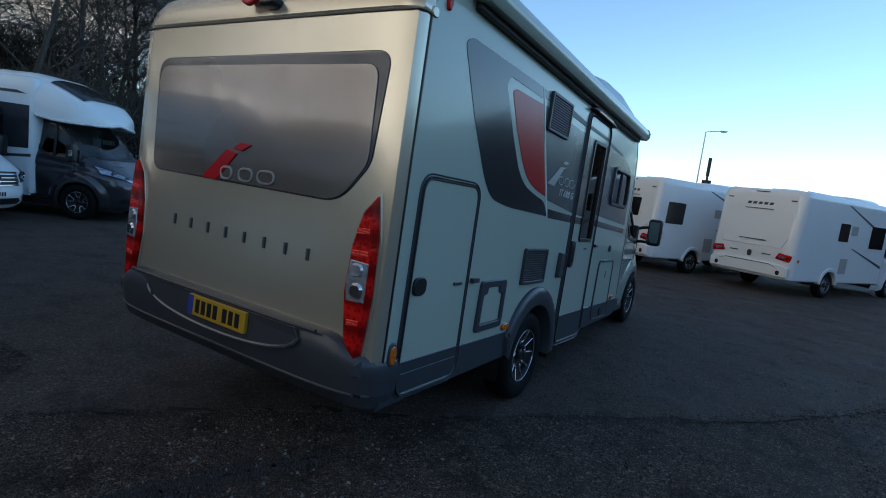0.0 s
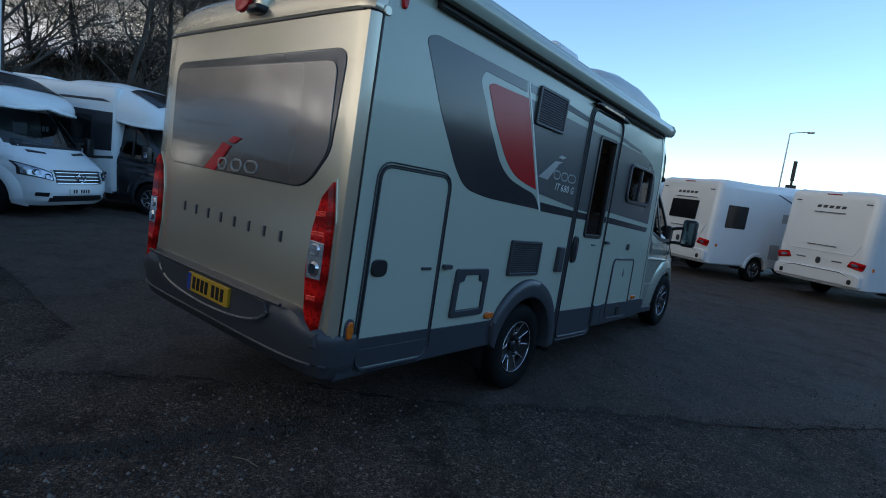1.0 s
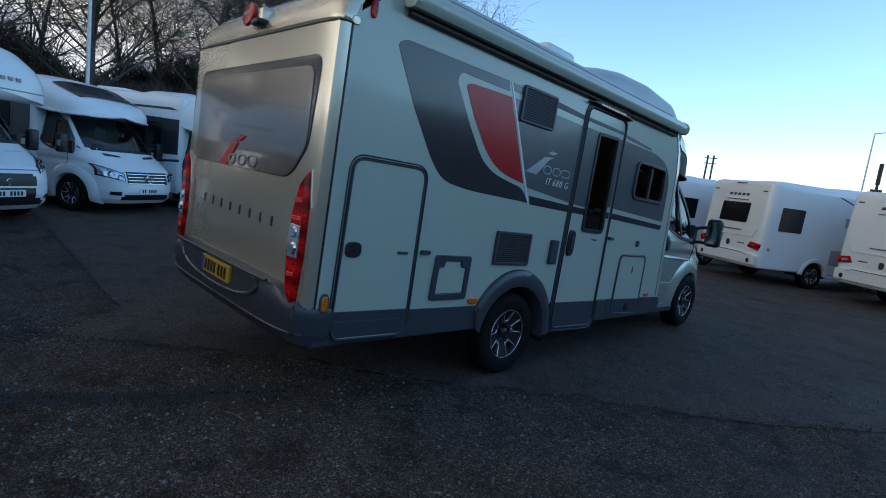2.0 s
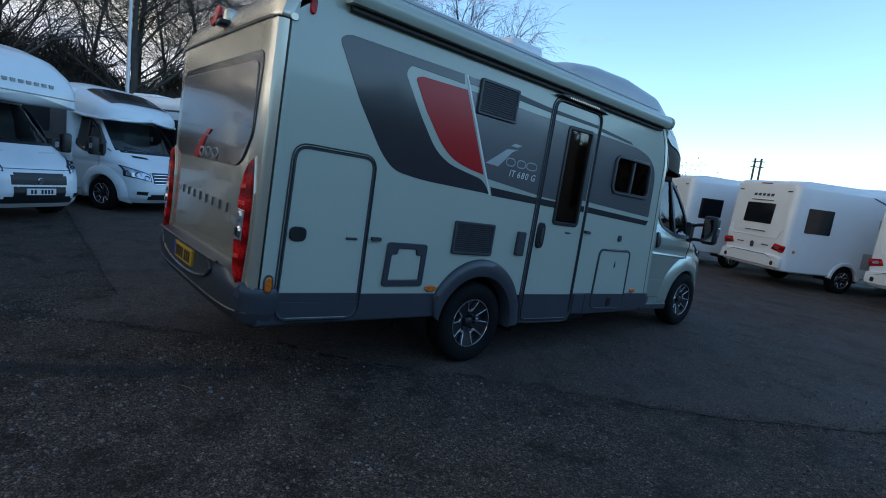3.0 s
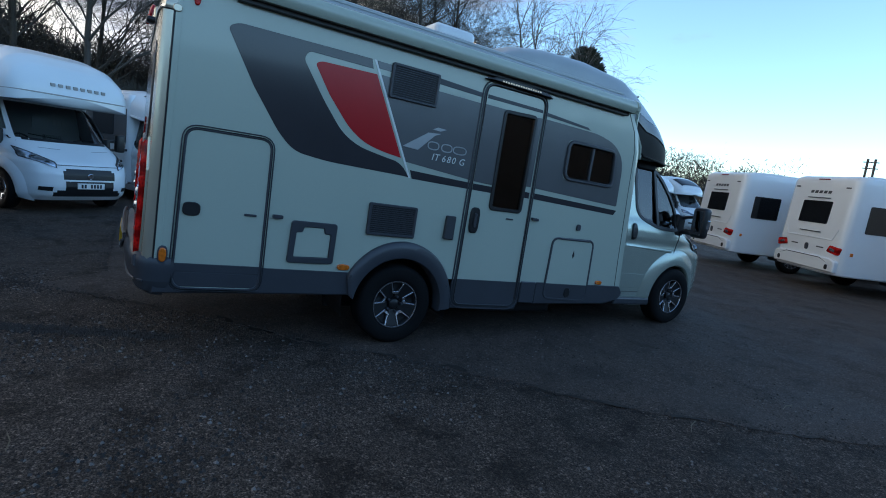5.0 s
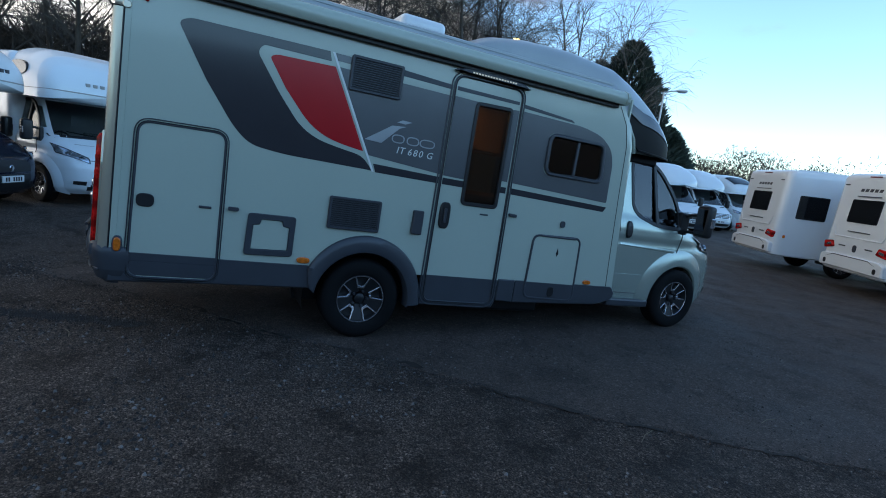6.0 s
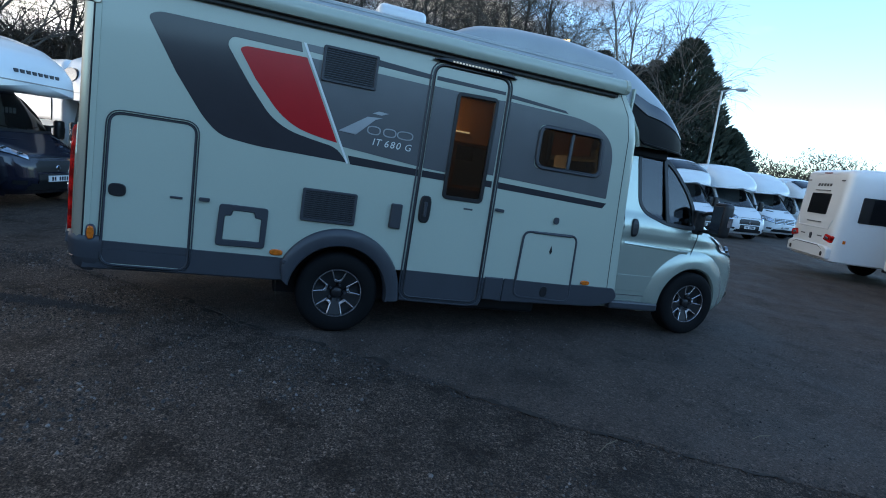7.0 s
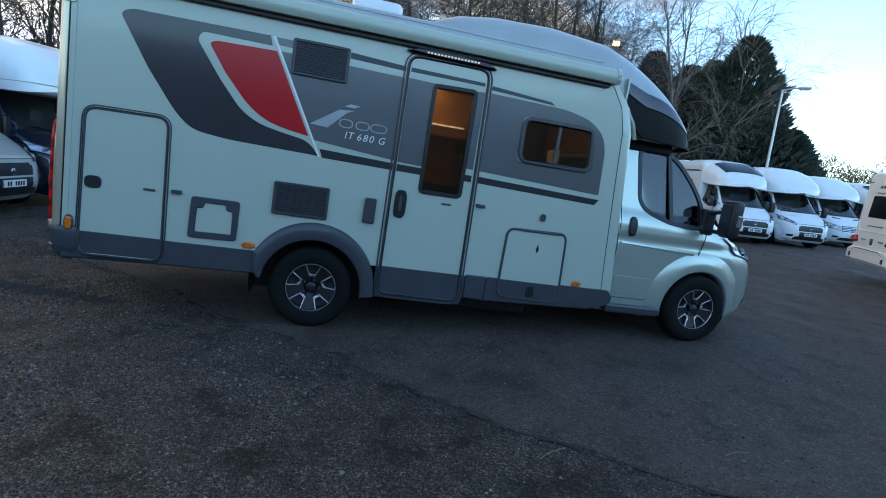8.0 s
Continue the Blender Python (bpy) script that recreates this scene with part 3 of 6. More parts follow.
        mirror = small("mirror_housing", box(*sorted((sign * 1.17, sign * 1.36)), -0.06, 0.08, 1.18, 1.56, 0.045, 4), BLACK, smooth=True)
        glassbm = box(*sorted((sign * 1.195, sign * 1.335)), -0.066, -0.0605, 1.22, 1.52, 0.002, 1)
        bmesh.ops.transform(glassbm, matrix=shift, verts=glassbm.verts)
        part("mirror_glass", glassbm, DIMMIRROR, mirror)
        ind = box(*sorted((sign * 1.33, sign * 1.365)), 0.0, 0.07, 1.30, 1.42, 0.01)
        bmesh.ops.transform(ind, matrix=shift, verts=ind.verts)
        part("indicator_lens", ind, CLEARLENS, mirror)
        wx = sign * 0.40
        small("seat_back", box(wx - 0.25, wx + 0.25, -1.0, -0.85, 0.75, 1.45, 0.06, 3), SEAT)
        small("head_rest", box(wx - 0.14, wx + 0.14, -0.99, -0.88, 1.47, 1.70, 0.05, 3), SEAT)
    small("dashboard", box(-0.9, 0.9, -0.35, 0.22, 0.9, 1.28, 0.06, 3), BLACK)
    small("cab_floor", box(-0.95, 0.95, BACK, 0.5, 0.30, 0.36), BLACK)
    small("steering_wheel", tube([(0.42 + 0.19 * math.cos(t), -0.44 - 0.07 * math.sin(t), 1.2 + 0.17 * math.sin(t)) for t in np.linspace(0, 2 * math.pi, 25)[:-1]], 0.015, closed=True), BLACK)
    uf = lerp(0.5, CZ, CU)
    small("number_plate", box(-0.26, 0.26, uf - 0.02, uf + 0.02, 0.47, 0.58, 0.004), PLATEWHITE)
    for k in range(7):
        if k != 4:
            small("plate_character", box(-0.20 + k * 0.06, -0.165 + k * 0.06, uf + 0.018, uf + 0.024, 0.49, 0.56), BLACK)
    ug = lerp(0.71, CZ, CU)
    if style == "star":
        for z in (0.68, 0.745, 0.81, 0.875):
            small("grille_slat", tube([(a, cab_front(a, z) + 0.012, z) for a in np.linspace(-0.54, 0.54, 13)], 0.011), CHROME)
        small("badge", tube([(0.09 * math.cos(t), ug + 0.03, 0.79 + 0.09 * math.sin(t)) for t in np.linspace(0, 2 * math.pi, 21)[:-1]], 0.011, closed=True), CHROME)
    else:
        small("badge", lathe([(0, 0.055), (0.012, 0.055), (0.02, 0.045), (0.021, 0.0001)], 20), CHROME).matrix_basis = Matrix.Translation(Vector(ofs) + Vector((0, ug - 0.005, 0.71))) @ pose(0, 0, 0, 0, 0, 90) @ Matrix.Translation(-Vector(ofs))
        for k in range(5):
            small("grille_tooth", box(-0.40 + k * 0.17, -0.28 + k * 0.17, ug - 0.02, ug + 0.012, 0.588, 0.622, 0.006), paint)
        front_patch("lower_grille", -0.46, 0.46, (0.44, 0.44), (0.61, 0.61), BLACK, 0.006)
    for sign in (1, -1):
        small("wiper", tube([(sign * 0.1, lerp(1.33, CZ, CU) - 0.01, 1.34), (sign * 0.62, lerp(1.40, CZ, CU) - 0.12, 1.40)], 0.010), BLACK)


def dome(stations, xc, n=33, p=3.0):
    """A shell over stations of (y, half width, base, crown)."""
    rows = []
    for y, w, base, crown in stations + [(stations[-1][0] + 0.012, 0.001, (stations[-1][2] + stations[-1][3]) / 2 - 0.001, (stations[-1][2] + stations[-1][3]) / 2)]:
        row = []
        for i in range(n):
            t = math.pi * i / (n - 1)
            c, s = math.cos(t), math.sin(t)
            row.append((xc + w * math.copysign(abs(c) ** (2 / p), c), y, base + (crown - base) * abs(s) ** (2 / p)))
        rows.append(row)
    return rows


def stations_even(st, n):
    ys = np.linspace(st[0][0], st[-1][0], n)
    cols = list(zip(*st))
    return [(float(y), *[lerp(y, cols[0], cols[k]) for k in (1, 2, 3)]) for y in ys]


# ---- the silver-green motorhome ----
RAKE = 2.4
van = thing("motorhome", "pale silver-green coachbuilt motorhome with charcoal, grey and red side graphics", "motorhome", pose(0, 0, 0, -RAKE))
S0 = side_at(0.0)
XC, WID = -1.15, 2.30


def side(name, loop, material, d0=-0.004, d1=0.003, holes=(), ch=0.0015, label="", parent=van, smooth=False):
    return part(name, slab(loop, list(holes), S0, d0, d1, ch), material, parent, label, smooth)


# side wall with the openings of door glass and window
door_glass = quad([(0.85, 1.37), (1.21, 1.37), (1.215, 2.30), (0.85, 2.29)], 0.03)
win_open = quad([(1.74, 1.80), (2.42, 1.80), (2.385, 2.145), (1.735, 2.145)], 0.06)
wall_loop = [(-1.98, 0.64), (-0.50, 0.64)] + [(0.52 * math.cos(t), 0.40 + 0.52 * math.sin(t)) for t in np.linspace(math.pi - 0.48, 0.48, 16)] + [(0.50, 0.64), (2.83, 0.64), (2.80, 1.0), (2.75, 1.7), (2.72, 2.2), (2.66, 2.42), (2.52, 2.62), (2.40, 2.74), (-1.62, 2.74), (-1.98, 2.44)]
part("side_wall", slab(wall_loop, [inset(door_glass, -0.012), win_open], S0, -0.035, 0.0, 0.002), SIDE, van)
front_strip = [[(0.0, 2.83, 0.50), (-0.012, 2.88, 0.50), (-0.06, 2.965, 0.50)]]
for z, y in ((0.64, 2.83), (1.0, 2.80), (1.7, 2.75), (2.2, 2.72), (2.42, 2.66), (2.62, 2.52), (2.74, 2.42)):
    wdt = lerp(z, [0.6, 2.0, 2.5, 2.75], [0.135, 0.12, 0.11, 0.08])
    front_strip.append([(0.001, y - 0.01, z), (0.0, y + wdt * 0.5, z), (-0.03, y + wdt * 0.85, z), (-0.16, y + wdt, z)])
front_strip[0] = [(0.001, 2.82, 0.50), (0.0, 2.88, 0.50), (-0.03, 2.94, 0.50), (-0.16, 2.965, 0.50)]
part("corner_moulding", grid_mesh(front_strip), SIDE, van, "", True)
part("wall_seam", tube([(y - 0.012, z) for z, y in ((0.64, 2.83), (1.0, 2.80), (1.7, 2.75), (2.2, 2.72), (2.42, 2.66), (2.62, 2.52))], 0.004, S0, 5), BLACK, van)

# roof, far side and floor
sect = [(0.0, 2.70), (-0.012, 2.76), (-0.05, 2.80), (-0.12, 2.825), (-1.15, 2.85), (-2.18, 2.825), (-2.25, 2.80), (-2.288, 2.76), (-2.30, 2.70), (-2.30, 1.6), (-2.30, 0.45), (-1.1, 0.45), (-0.55, 0.45)]
sect = sect[:9] + [(-2.30, 2.15), (-2.30, 1.78)] + sect[9:]
shell_ys = (-1.62, -0.6, 0.4, 1.4, 1.95, 2.45)
bm = bmesh.new()
ring = [[bm.verts.new((x, y, z)) for x, z in sect] for y in shell_ys]
for i in range(len(shell_ys) - 1):
    for j in range(len(sect) - 1):
        if not (j == 9 and i == 3):
            bm.faces.new((ring[i][j], ring[i][j + 1], ring[i + 1][j + 1], ring[i + 1][j]))
bmesh.ops.recalc_face_normals(bm, faces=bm.faces)
part("body_shell", bm, ROOF, van, smooth=True)
part("body_shell_rear", grid_mesh([[(x, y, min(z, 2.45)) for x, z in sect[7:]] for y in (-1.98, -1.62)]), SIDE, van)
part("front_bulkhead", slab([(-2.28, 0.45), (-0.02, 0.45), (-0.02, 2.70), (-2.28, 2.70)], [quad([(-1.9, 0.6), (-0.4, 0.6), (-0.4, 1.95), (-1.9, 1.95)], 0.1)], lambda a, b, d: (a, 2.70 + d, b), -0.02, 0.0), SIDE, van)
part("underfloor", box(-1.75, -0.55, -1.85, 3.1, 0.38, 0.44), BLACK, van)
part("axle_beam", box(-2.0, -0.25, -0.05, 0.05, 0.32, 0.42, 0.02), BLACK, van)
part("chassis_rail", box(-0.85, -0.75, -1.7, 3.4, 0.33, 0.40, 0.01), BLACK, van)
part("chassis_rail", box(-1.55, -1.45, -1.7, 3.4, 0.33, 0.40, 0.01), BLACK, van)
part("waste_tank", box(-1.5, -0.35, 1.2, 2.2, 0.22, 0.42, 0.04), BLACK, van)

# interior seen through the glass
part("interior_wall", slab([(0.57, 0.5), (2.65, 0.5), (2.65, 2.6), (0.57, 2.6)], [[(1.5, 1.45), (2.55, 1.45), (2.55, 1.94), (1.5, 1.94)]], side_at(-1.72), -0.01, 0.01), WOOD, van)
part("far_window", slab([(1.38, 1.76), (1.97, 1.76), (1.97, 2.17), (1.38, 2.17)], [], side_at(-2.305), -0.008, 0.0, 0.001), GLASS, van)
part("interior_end", box(-1.70, -0.04, 0.57, 0.59, 0.5, 2.6), WOOD, van)
part("interior_end", box(-1.70, -0.5, 2.62, 2.64, 2.0, 2.6), WOOD, van)
part("overhead_locker", box(-1.70, -1.25, 0.6, 1.9, 1.95, 2.45, 0.02), WOOD, van)
part("kitchen_unit", box(-1.70, -1.15, 0.6, 1.7, 0.5, 1.32, 0.02), WOOD, van)
part("worktop", box(-1.70, -1.13, 0.38, 1.72, 1.32, 1.36, 0.01), FABRIC, van)
part("ceiling_panel", box(-1.70, -0.04, 0.59, 2.62, 2.60, 2.62), FABRIC, van)
part("cabin_floor", box(-1.70, -0.04, 0.59, 2.62, 0.5, 0.52), WOOD, van)
part("strip_light", box(-1.24, -1.21, 0.75, 1.45, 2.06, 2.075), LEDGLOW, van, "lit warm strip light")
part("strip_light", box(-0.9, -0.86, 0.7, 1.3, 2.57, 2.585), LEDGLOW, van, "lit warm strip light")
part("seat_cushion", box(-0.75, -0.12, 1.72, 2.55, 0.6, 1.35, 0.08, 3), FABRIC, van)
part("curtain", grid_mesh([[(-0.07 + 0.012 * math.sin(9 * j), 1.76 + 0.025 * j, z) for j in range(7)] for z in (1.78, 2.16)]), FABRIC, van)
cabin_lamp = new("cabin_light", bpy.data.lights.new("cabin_light", "AREA"))
cabin_lamp.data.energy, cabin_lamp.data.size, cabin_lamp.data.color = 5.5, 0.5, (1.0, 0.60, 0.28)
cabin_lamp.matrix_world = pose(-0.9, 1.0, 2.50)

# rear panel with rounded corners, and the cap above it
def rear_y(x, p=8, depth=0.09):
    s = min(1.0, abs(x - XC) / (WID / 2))
    return -1.98 - depth * (1 - s ** p) ** (1 / p)


def rear_line(depth=0.09, p=8, half=WID / 2, y0=-1.98, n=61):
    line = []
    for i in range(400):
        t = math.pi * i / 399
        c, s = math.cos(t), math.sin(t)
        line.append((XC + half * math.copysign(abs(c) ** (2 / p), c), y0 - depth * s ** (2 / p)))
    return even(line, n)


def rear_at(a, b, d):
    return (a, rear_y(a) - d, b)


part("rear_panel", grid_mesh([[(x, y, z) for x, y in rear_line()] for z in np.linspace(0.60, 2.395, 12)]), CHAMPAGNE, van, "champagne metallic rear panel", True)
cap_rows = []
for z, y0, dep, inn in ((2.40, -1.965, 0.105, -0.004), (2.415, -1.96, 0.12, -0.008), (2.44, -1.955, 0.122, -0.006), (2.52, -1.93, 0.12, 0.004), (2.60, -1.88, 0.12, 0.02), (2.68, -1.79, 0.12, 0.05), (2.75, -1.66, 0.12, 0.10), (2.80, -1.50, 0.11, 0.16), (2.825, -1.3, 0.1, 0.22)):
    cap_rows.append([(x, y, z) for x, y in rear_line(dep, 7, WID / 2 - inn, y0)])
part("rear_cap", grid_mesh(cap_rows), CHAMPAGNE, van, "champagne moulded roof cap", True)
part("cap_seam", tube([(x, y - 0.002, 2.398) for x, y in rear_line(0.093)], 0.006, None, 5), BLACK, van)
part("cap_window", slab(rounded([(-2.02, 2.52), (-1.3, 2.50), (-1.3, 2.60), (-1.95, 2.62)], 0.05), [], lambda a, b, d: (a, -2.02 + (b - 2.5) * 0.55 - d - 0.022, b), -0.02, 0.006), NAVY, van)
part("corner_seam", tube([(0.001, -1.982, z) for z in (0.62, 1.5, 2.40)], 0.006), BLACK, van)
part("corner_rail", slab([(-1.975, 0.66), (-1.935, 0.66), (-1.935, 2.52), (-1.975, 2.43)], [], S0, -0.002, 0.006, 0.002), SIDE, van)
part("cap_clip", slab(oval(-1.965, 2.415, 0.028, 0.026), [], S0, -0.01, 0.016, 0.005), CHAMPAGNE, van)
side("marker_lamp", oval(-1.85, 2.52, 0.022, 0.055), REDLENS, -0.002, 0.018, label="small red side marker lamp", ch=0.006)
frame_loop = rounded([(-2.05, 1.47), (-0.34, 1.45), (-0.17, 1.66), (-0.13, 2.21), (-2.08, 2.20)], [0.10, 0.12, 0.05, 0.09, 0.12], 6)
pane_loop = rounded([(-2.04, 1.478), (-0.345, 1.456), (-0.185, 1.66), (-0.195, 2.145), (-2.055, 2.15)], [0.10, 0.11, 0.05, 0.08, 0.10], 6)
part("rear_graphic_border", slab(frame_loop, [], rear_at, -0.01, 0.006, 0.002), DARKVINYL, van)
part("rear_graphic", slab(pane_loop, [], rear_at, 0.0, 0.011, 0.002), BRONZE, van, "grey-brown metallic window-shaped panel")
part("emblem_stroke", slab([(-1.49, 1.47), (-1.345, 1.46), (-1.17, 1.635), (-1.20, 1.64), (-1.27, 1.655)], [], rear_at, 0.008, 0.017), REDVINYL, van, "red slanted emblem")
part("emblem_stroke", slab([(-1.22, 1.66), (-1.13, 1.65), (-1.05, 1.69), (-1.15, 1.70)], [], rear_at, 0.008, 0.017), REDVINYL, van)
for k, wdt in enumerate((0.11, 0.13, 0.15)):
    x0 = -1.31 + k * 0.165
    loop = oval(x0 + wdt / 2, 1.515 + 0.002 * k, wdt / 2, 0.042)
    part("emblem_mark", slab(loop, [inset(loop, 0.013)], rear_at, 0.008, 0.018, 0.003), EMBLEM, van)
for k in range(8):
    x = -1.745 + k * 0.174
    part("rear_letter_bar", slab([(x, 1.14 - 0.003 * k), (x + 0.020, 1.14 - 0.003 * k), (x + 0.020, 1.205 - 0.003 * k), (x, 1.205 - 0.003 * k)], [], rear_at, 0.0, 0.009, 0.002), TRIM, van)
for sgn in (1, -1):
    def mir(pts):
        return [((x if sgn > 0 else 2 * XC - x), z) for x, z in pts]
    lampline = [(-0.085, 1.51), (-0.055, 1.30), (-0.05, 1.0), (-0.075, 0.68), (-0.12, 0.66), (-0.185, 0.80), (-0.215, 1.02), (-0.20, 1.26), (-0.155, 1.43)]
    part("lamp_surround", slab(inset(mir(lampline) if area2(mir(lampline)) > 0 else mir(lampline)[::-1], -0.012), [], rear_at, -0.03, 0.012, 0.004), CHAMPAGNE, van)
    lamp = part("tail_lamp", slab(mir(lampline), [], rear_at, -0.02, 0.045, 0.018), REDLENS, van, "tall curved red tail lamp", True)
    clear = mir([(-0.07, 1.185), (-0.185, 1.19), (-0.195, 1.09), (-0.185, 0.98), (-0.07, 0.985)])
    lens = part("clear_lens", slab(clear if area2(clear) > 0 else clear[::-1], [], rear_at, 0.02, 0.049, 0.006), LAMPSILVER, lamp, "clear lamp section with silver reflectors")
    part("bulb_cup", slab(oval(mir([(-0.135, 1.14)])[0][0], 1.14, 0.046, 0.042), [], rear_at, 0.03, 0.058, 0.016), LAMPSILVER, lens, "", True)
    part("bulb_cup", slab(oval(mir([(-0.125, 1.04)])[0][0], 1.04, 0.046, 0.046), [], rear_at, 0.03, 0.060, 0.018), CHROME, lens, "", True)
    for z, x0, x1 in ((1.335, -0.17, -0.09), (1.225, -0.185, -0.085), (0.88, -0.165, -0.09)):
        band = mir([(x0, z - 0.018), (x1, z - 0.012), (x1, z + 0.018), (x0, z + 0.012)])
        part("reflector", slab(band if area2(band) > 0 else band[::-1], [], rear_at, 0.03, 0.048, 0.004), REDBAND, lamp)
    part("lamp_foot", slab(mir([(-0.04, 0.62), (-0.16, 0.60), (-0.14, 0.66), (-0.05, 0.70)]), [], rear_at, -0.02, 0.05, 0.01), TRIM, van)

# rear bumper
brow = []
for z, y0, dep, inn in ((0.415, -1.90, 0.13, 0.02), (0.45, -1.90, 0.20, 0.0), (0.52, -1.86, 0.28, -0.012), (0.60, -1.84, 0.32, -0.02), (0.68, -1.84, 0.335, -0.02), (0.745, -1.85, 0.32, -0.015), (0.785, -1.86, 0.29, -0.008), (0.80, -1.87, 0.24, 0.0), (0.80, -1.9, 0.17, 0.03)):
    brow.append([(x, y, z if abs(x - XC) < 0.9 else z - 0.10 * lerp(abs(x - XC), [0.9, 1.15], [0, 1]) * lerp(z, [0.6, 0.8], [0, 1])) for x, y in rear_line(dep, 5, WID / 2 - inn, y0)])
# darker grey than the bumper, to paint the shade where it tucks under
part("lower_valance", grid_mesh(brow[:3]), TRIMDARK, van, "tucked-under lower edge of the bumper, its shade put into darker grey", True)
part("rear_bumper", grid_mesh(brow[2:]), TRIM, van, "grey plastic rear bumper", True)

part("bumper_crease", tube([(x, y - 0.002, z) for x, y, z in brow[2][4:-4]], 0.009), TRIM, van, "raised crease along the bumper", True)


def bump_at(a, b, d):
    s = min(1.0, abs(a - XC) / 1.17)
    return (a, -1.85 - 0.32 * (1 - s ** 5) ** 0.2 - 0.012 - d, b)


smile = [(-1.86, 0.785)] + [(XC + 0.06 + 0.69 * math.cos(t), 0.775 - 0.165 * math.sin(t) ** 0.7) for t in np.linspace(math.pi - 0.12, 0.12, 24)] + [(-0.44, 0.785)]
# flat dark plate that paints the shade of the bumper's recess
part("recess_shade", slab(smile, [], bump_at, -0.02, 0.004), TRIMDARK, van)
part("bumper_lip", tube([bump_at(a, b, 0.004) for a, b in smile[1:-1]], 0.011), GREYVINYL, van, smooth=True)
part("bumper_edge", tube([bump_at(a, 0.80, 0.0) for a in np.linspace(-2.0, -0.3, 20)], 0.012), TRIM, van, smooth=True)
plate = part("number_plate", slab(quad([(-1.31, 0.66), (-0.79, 0.66), (-0.79, 0.78), (-1.31, 0.78)], 0.008), [], bump_at, 0.0, 0.02), YELLOW, van, "yellow rear number plate")
part("plate_band", slab([(-1.305, 0.665), (-1.26, 0.665), (-1.26, 0.775), (-1.305, 0.775)], [], bump_at, 0.018, 0.0225, 0.0005), BLUE, plate)
for k in range(7):
    x = -1.235 + k * 0.055 + (0.03 if k > 3 else 0)
    part("plate_character", slab([(x, 0.68), (x + 0.036, 0.68), (x + 0.036, 0.76), (x, 0.76)], [], bump_at, 0.018, 0.0225, 0.0005), BLACK, plate)
part("camera_bracket", box(-1.20, -0.99, -2.09, -1.96, 2.47, 2.60, 0.035, 3), CHAMPAGNE, van, smooth=True)
part("camera_housing", box(-1.07, -0.95, -2.14, -2.03, 2.45, 2.50, 0.022, 3), BLACK, van, smooth=True)
badge = part("round_badge", lathe([(0, 0.085), (0.02, 0.085), (0.03, 0.07), (0.031, 0.0001)], 28), REDVINYL, van, "round red badge", True)
badge.matrix_basis = pose(-1.165, -2.095, 2.545, 0, 0, -90) @ pose(0, 0, 0, 0, -12, 0)
for k in range(3):
    part("badge_bar", box(0.030, 0.034, -0.045 + k * 0.032, -0.021 + k * 0.032, -0.012, 0.012), EMBLEM, badge)

# side graphics, thin vinyl on the wall
sweep = rounded([(-1.645, 2.39), (-1.43, 2.02), (-1.21, 1.71), (-1.08, 1.595), (-0.81, 1.56), (-0.11, 1.54), (-0.065, 1.535), (-0.165, 1.65), (-0.38, 1.685), (-0.57, 1.725), (-0.72, 1.81), (-0.90, 2.03), (-1.09, 2.30), (-1.06, 2.365), (-0.525, 2.36), (-0.545, 2.435), (-1.57, 2.43)], [0.06, 0, 0.1, 0.15, 0.1, 0, 0, 0.1, 0.1, 0.12, 0.12, 0.05, 0.05, 0.08, 0, 0, 0.07], 5)
side("graphic_sweep", sweep, DARKVINYL)
red = rounded([(-1.0, 2.29), (-0.86, 2.08), (-0.67, 1.86), (-0.53, 1.765), (-0.37, 1.72), (-0.168, 1.69), (-0.487, 2.325), (-0.95, 2.315)], [0.04, 0, 0.12, 0.1, 0.1, 0, 0, 0.05], 5)
side("graphic_red", red, REDVINYL)
side("graphic_slash", [(-0.07, 1.53), (-0.05, 1.53), (-0.507, 2.435), (-0.527, 2.435)], WHITEVINYL, -0.004, 0.0042, ch=0.0005)
side("graphic_grey", [(-0.122, 1.665), (0.575, 1.60), (0.575, 2.31), (-0.458, 2.33)], GREYVINYL, -0.004, 0.0022, ch=0.0005)
side("graphic_line", [(-0.475, 2.375), (-0.36, 2.372), (-0.36, 2.43), (-0.50, 2.432)], GREYVINYL)
side("graphic_line", [(0.10, 2.38), (0.575, 2.365), (0.575, 2.405), (0.10, 2.43)], TRIMDARK)
side("graphic_stripe", [(-0.035, 1.528), (0.575, 1.515), (0.575, 1.575), (-0.065, 1.60)], DARKVINYL)
side("graphic_grey", rounded([(1.36, 1.625), (2.585, 1.575), (2.565, 2.0), (2.51, 2.14), (2.36, 2.25), (2.1, 2.305), (1.36, 2.32)], [0, 0.02, 0.1, 0.12, 0.12, 0.1, 0], 5), GREYVINYL, holes=[quad([(1.70, 1.765), (2.455, 1.765), (2.415, 2.18), (1.70, 2.18)], 0.07)])
side("graphic_stripe", rounded([(1.36, 1.515), (2.56, 1.475), (2.60, 1.53), (1.36, 1.575)], 0.0), DARKVINYL)
side("graphic_line", [(1.36, 2.35), (1.98, 2.32), (1.94, 2.345), (1.36, 2.385)], TRIMDARK)
side("emblem_stroke", [(-0.17, 1.795), (-0.02, 1.785), (0.13, 1.935), (0.19, 1.96), (0.06, 1.95)], EMBLEM, 0, 0.008)
side("emblem_stroke", [(0.10, 1.985), (0.18, 1.98), (0.24, 2.005), (0.15, 2.01)], EMBLEM, 0, 0.008)
for k, wdt in enumerate((0.12, 0.12, 0.15)):
    loop = oval(0.13 + k * 0.14, 1.845, wdt / 2, 0.038)
    side("emblem_mark", loop, EMBLEM, 0, 0.006, [inset(loop, 0.010)])


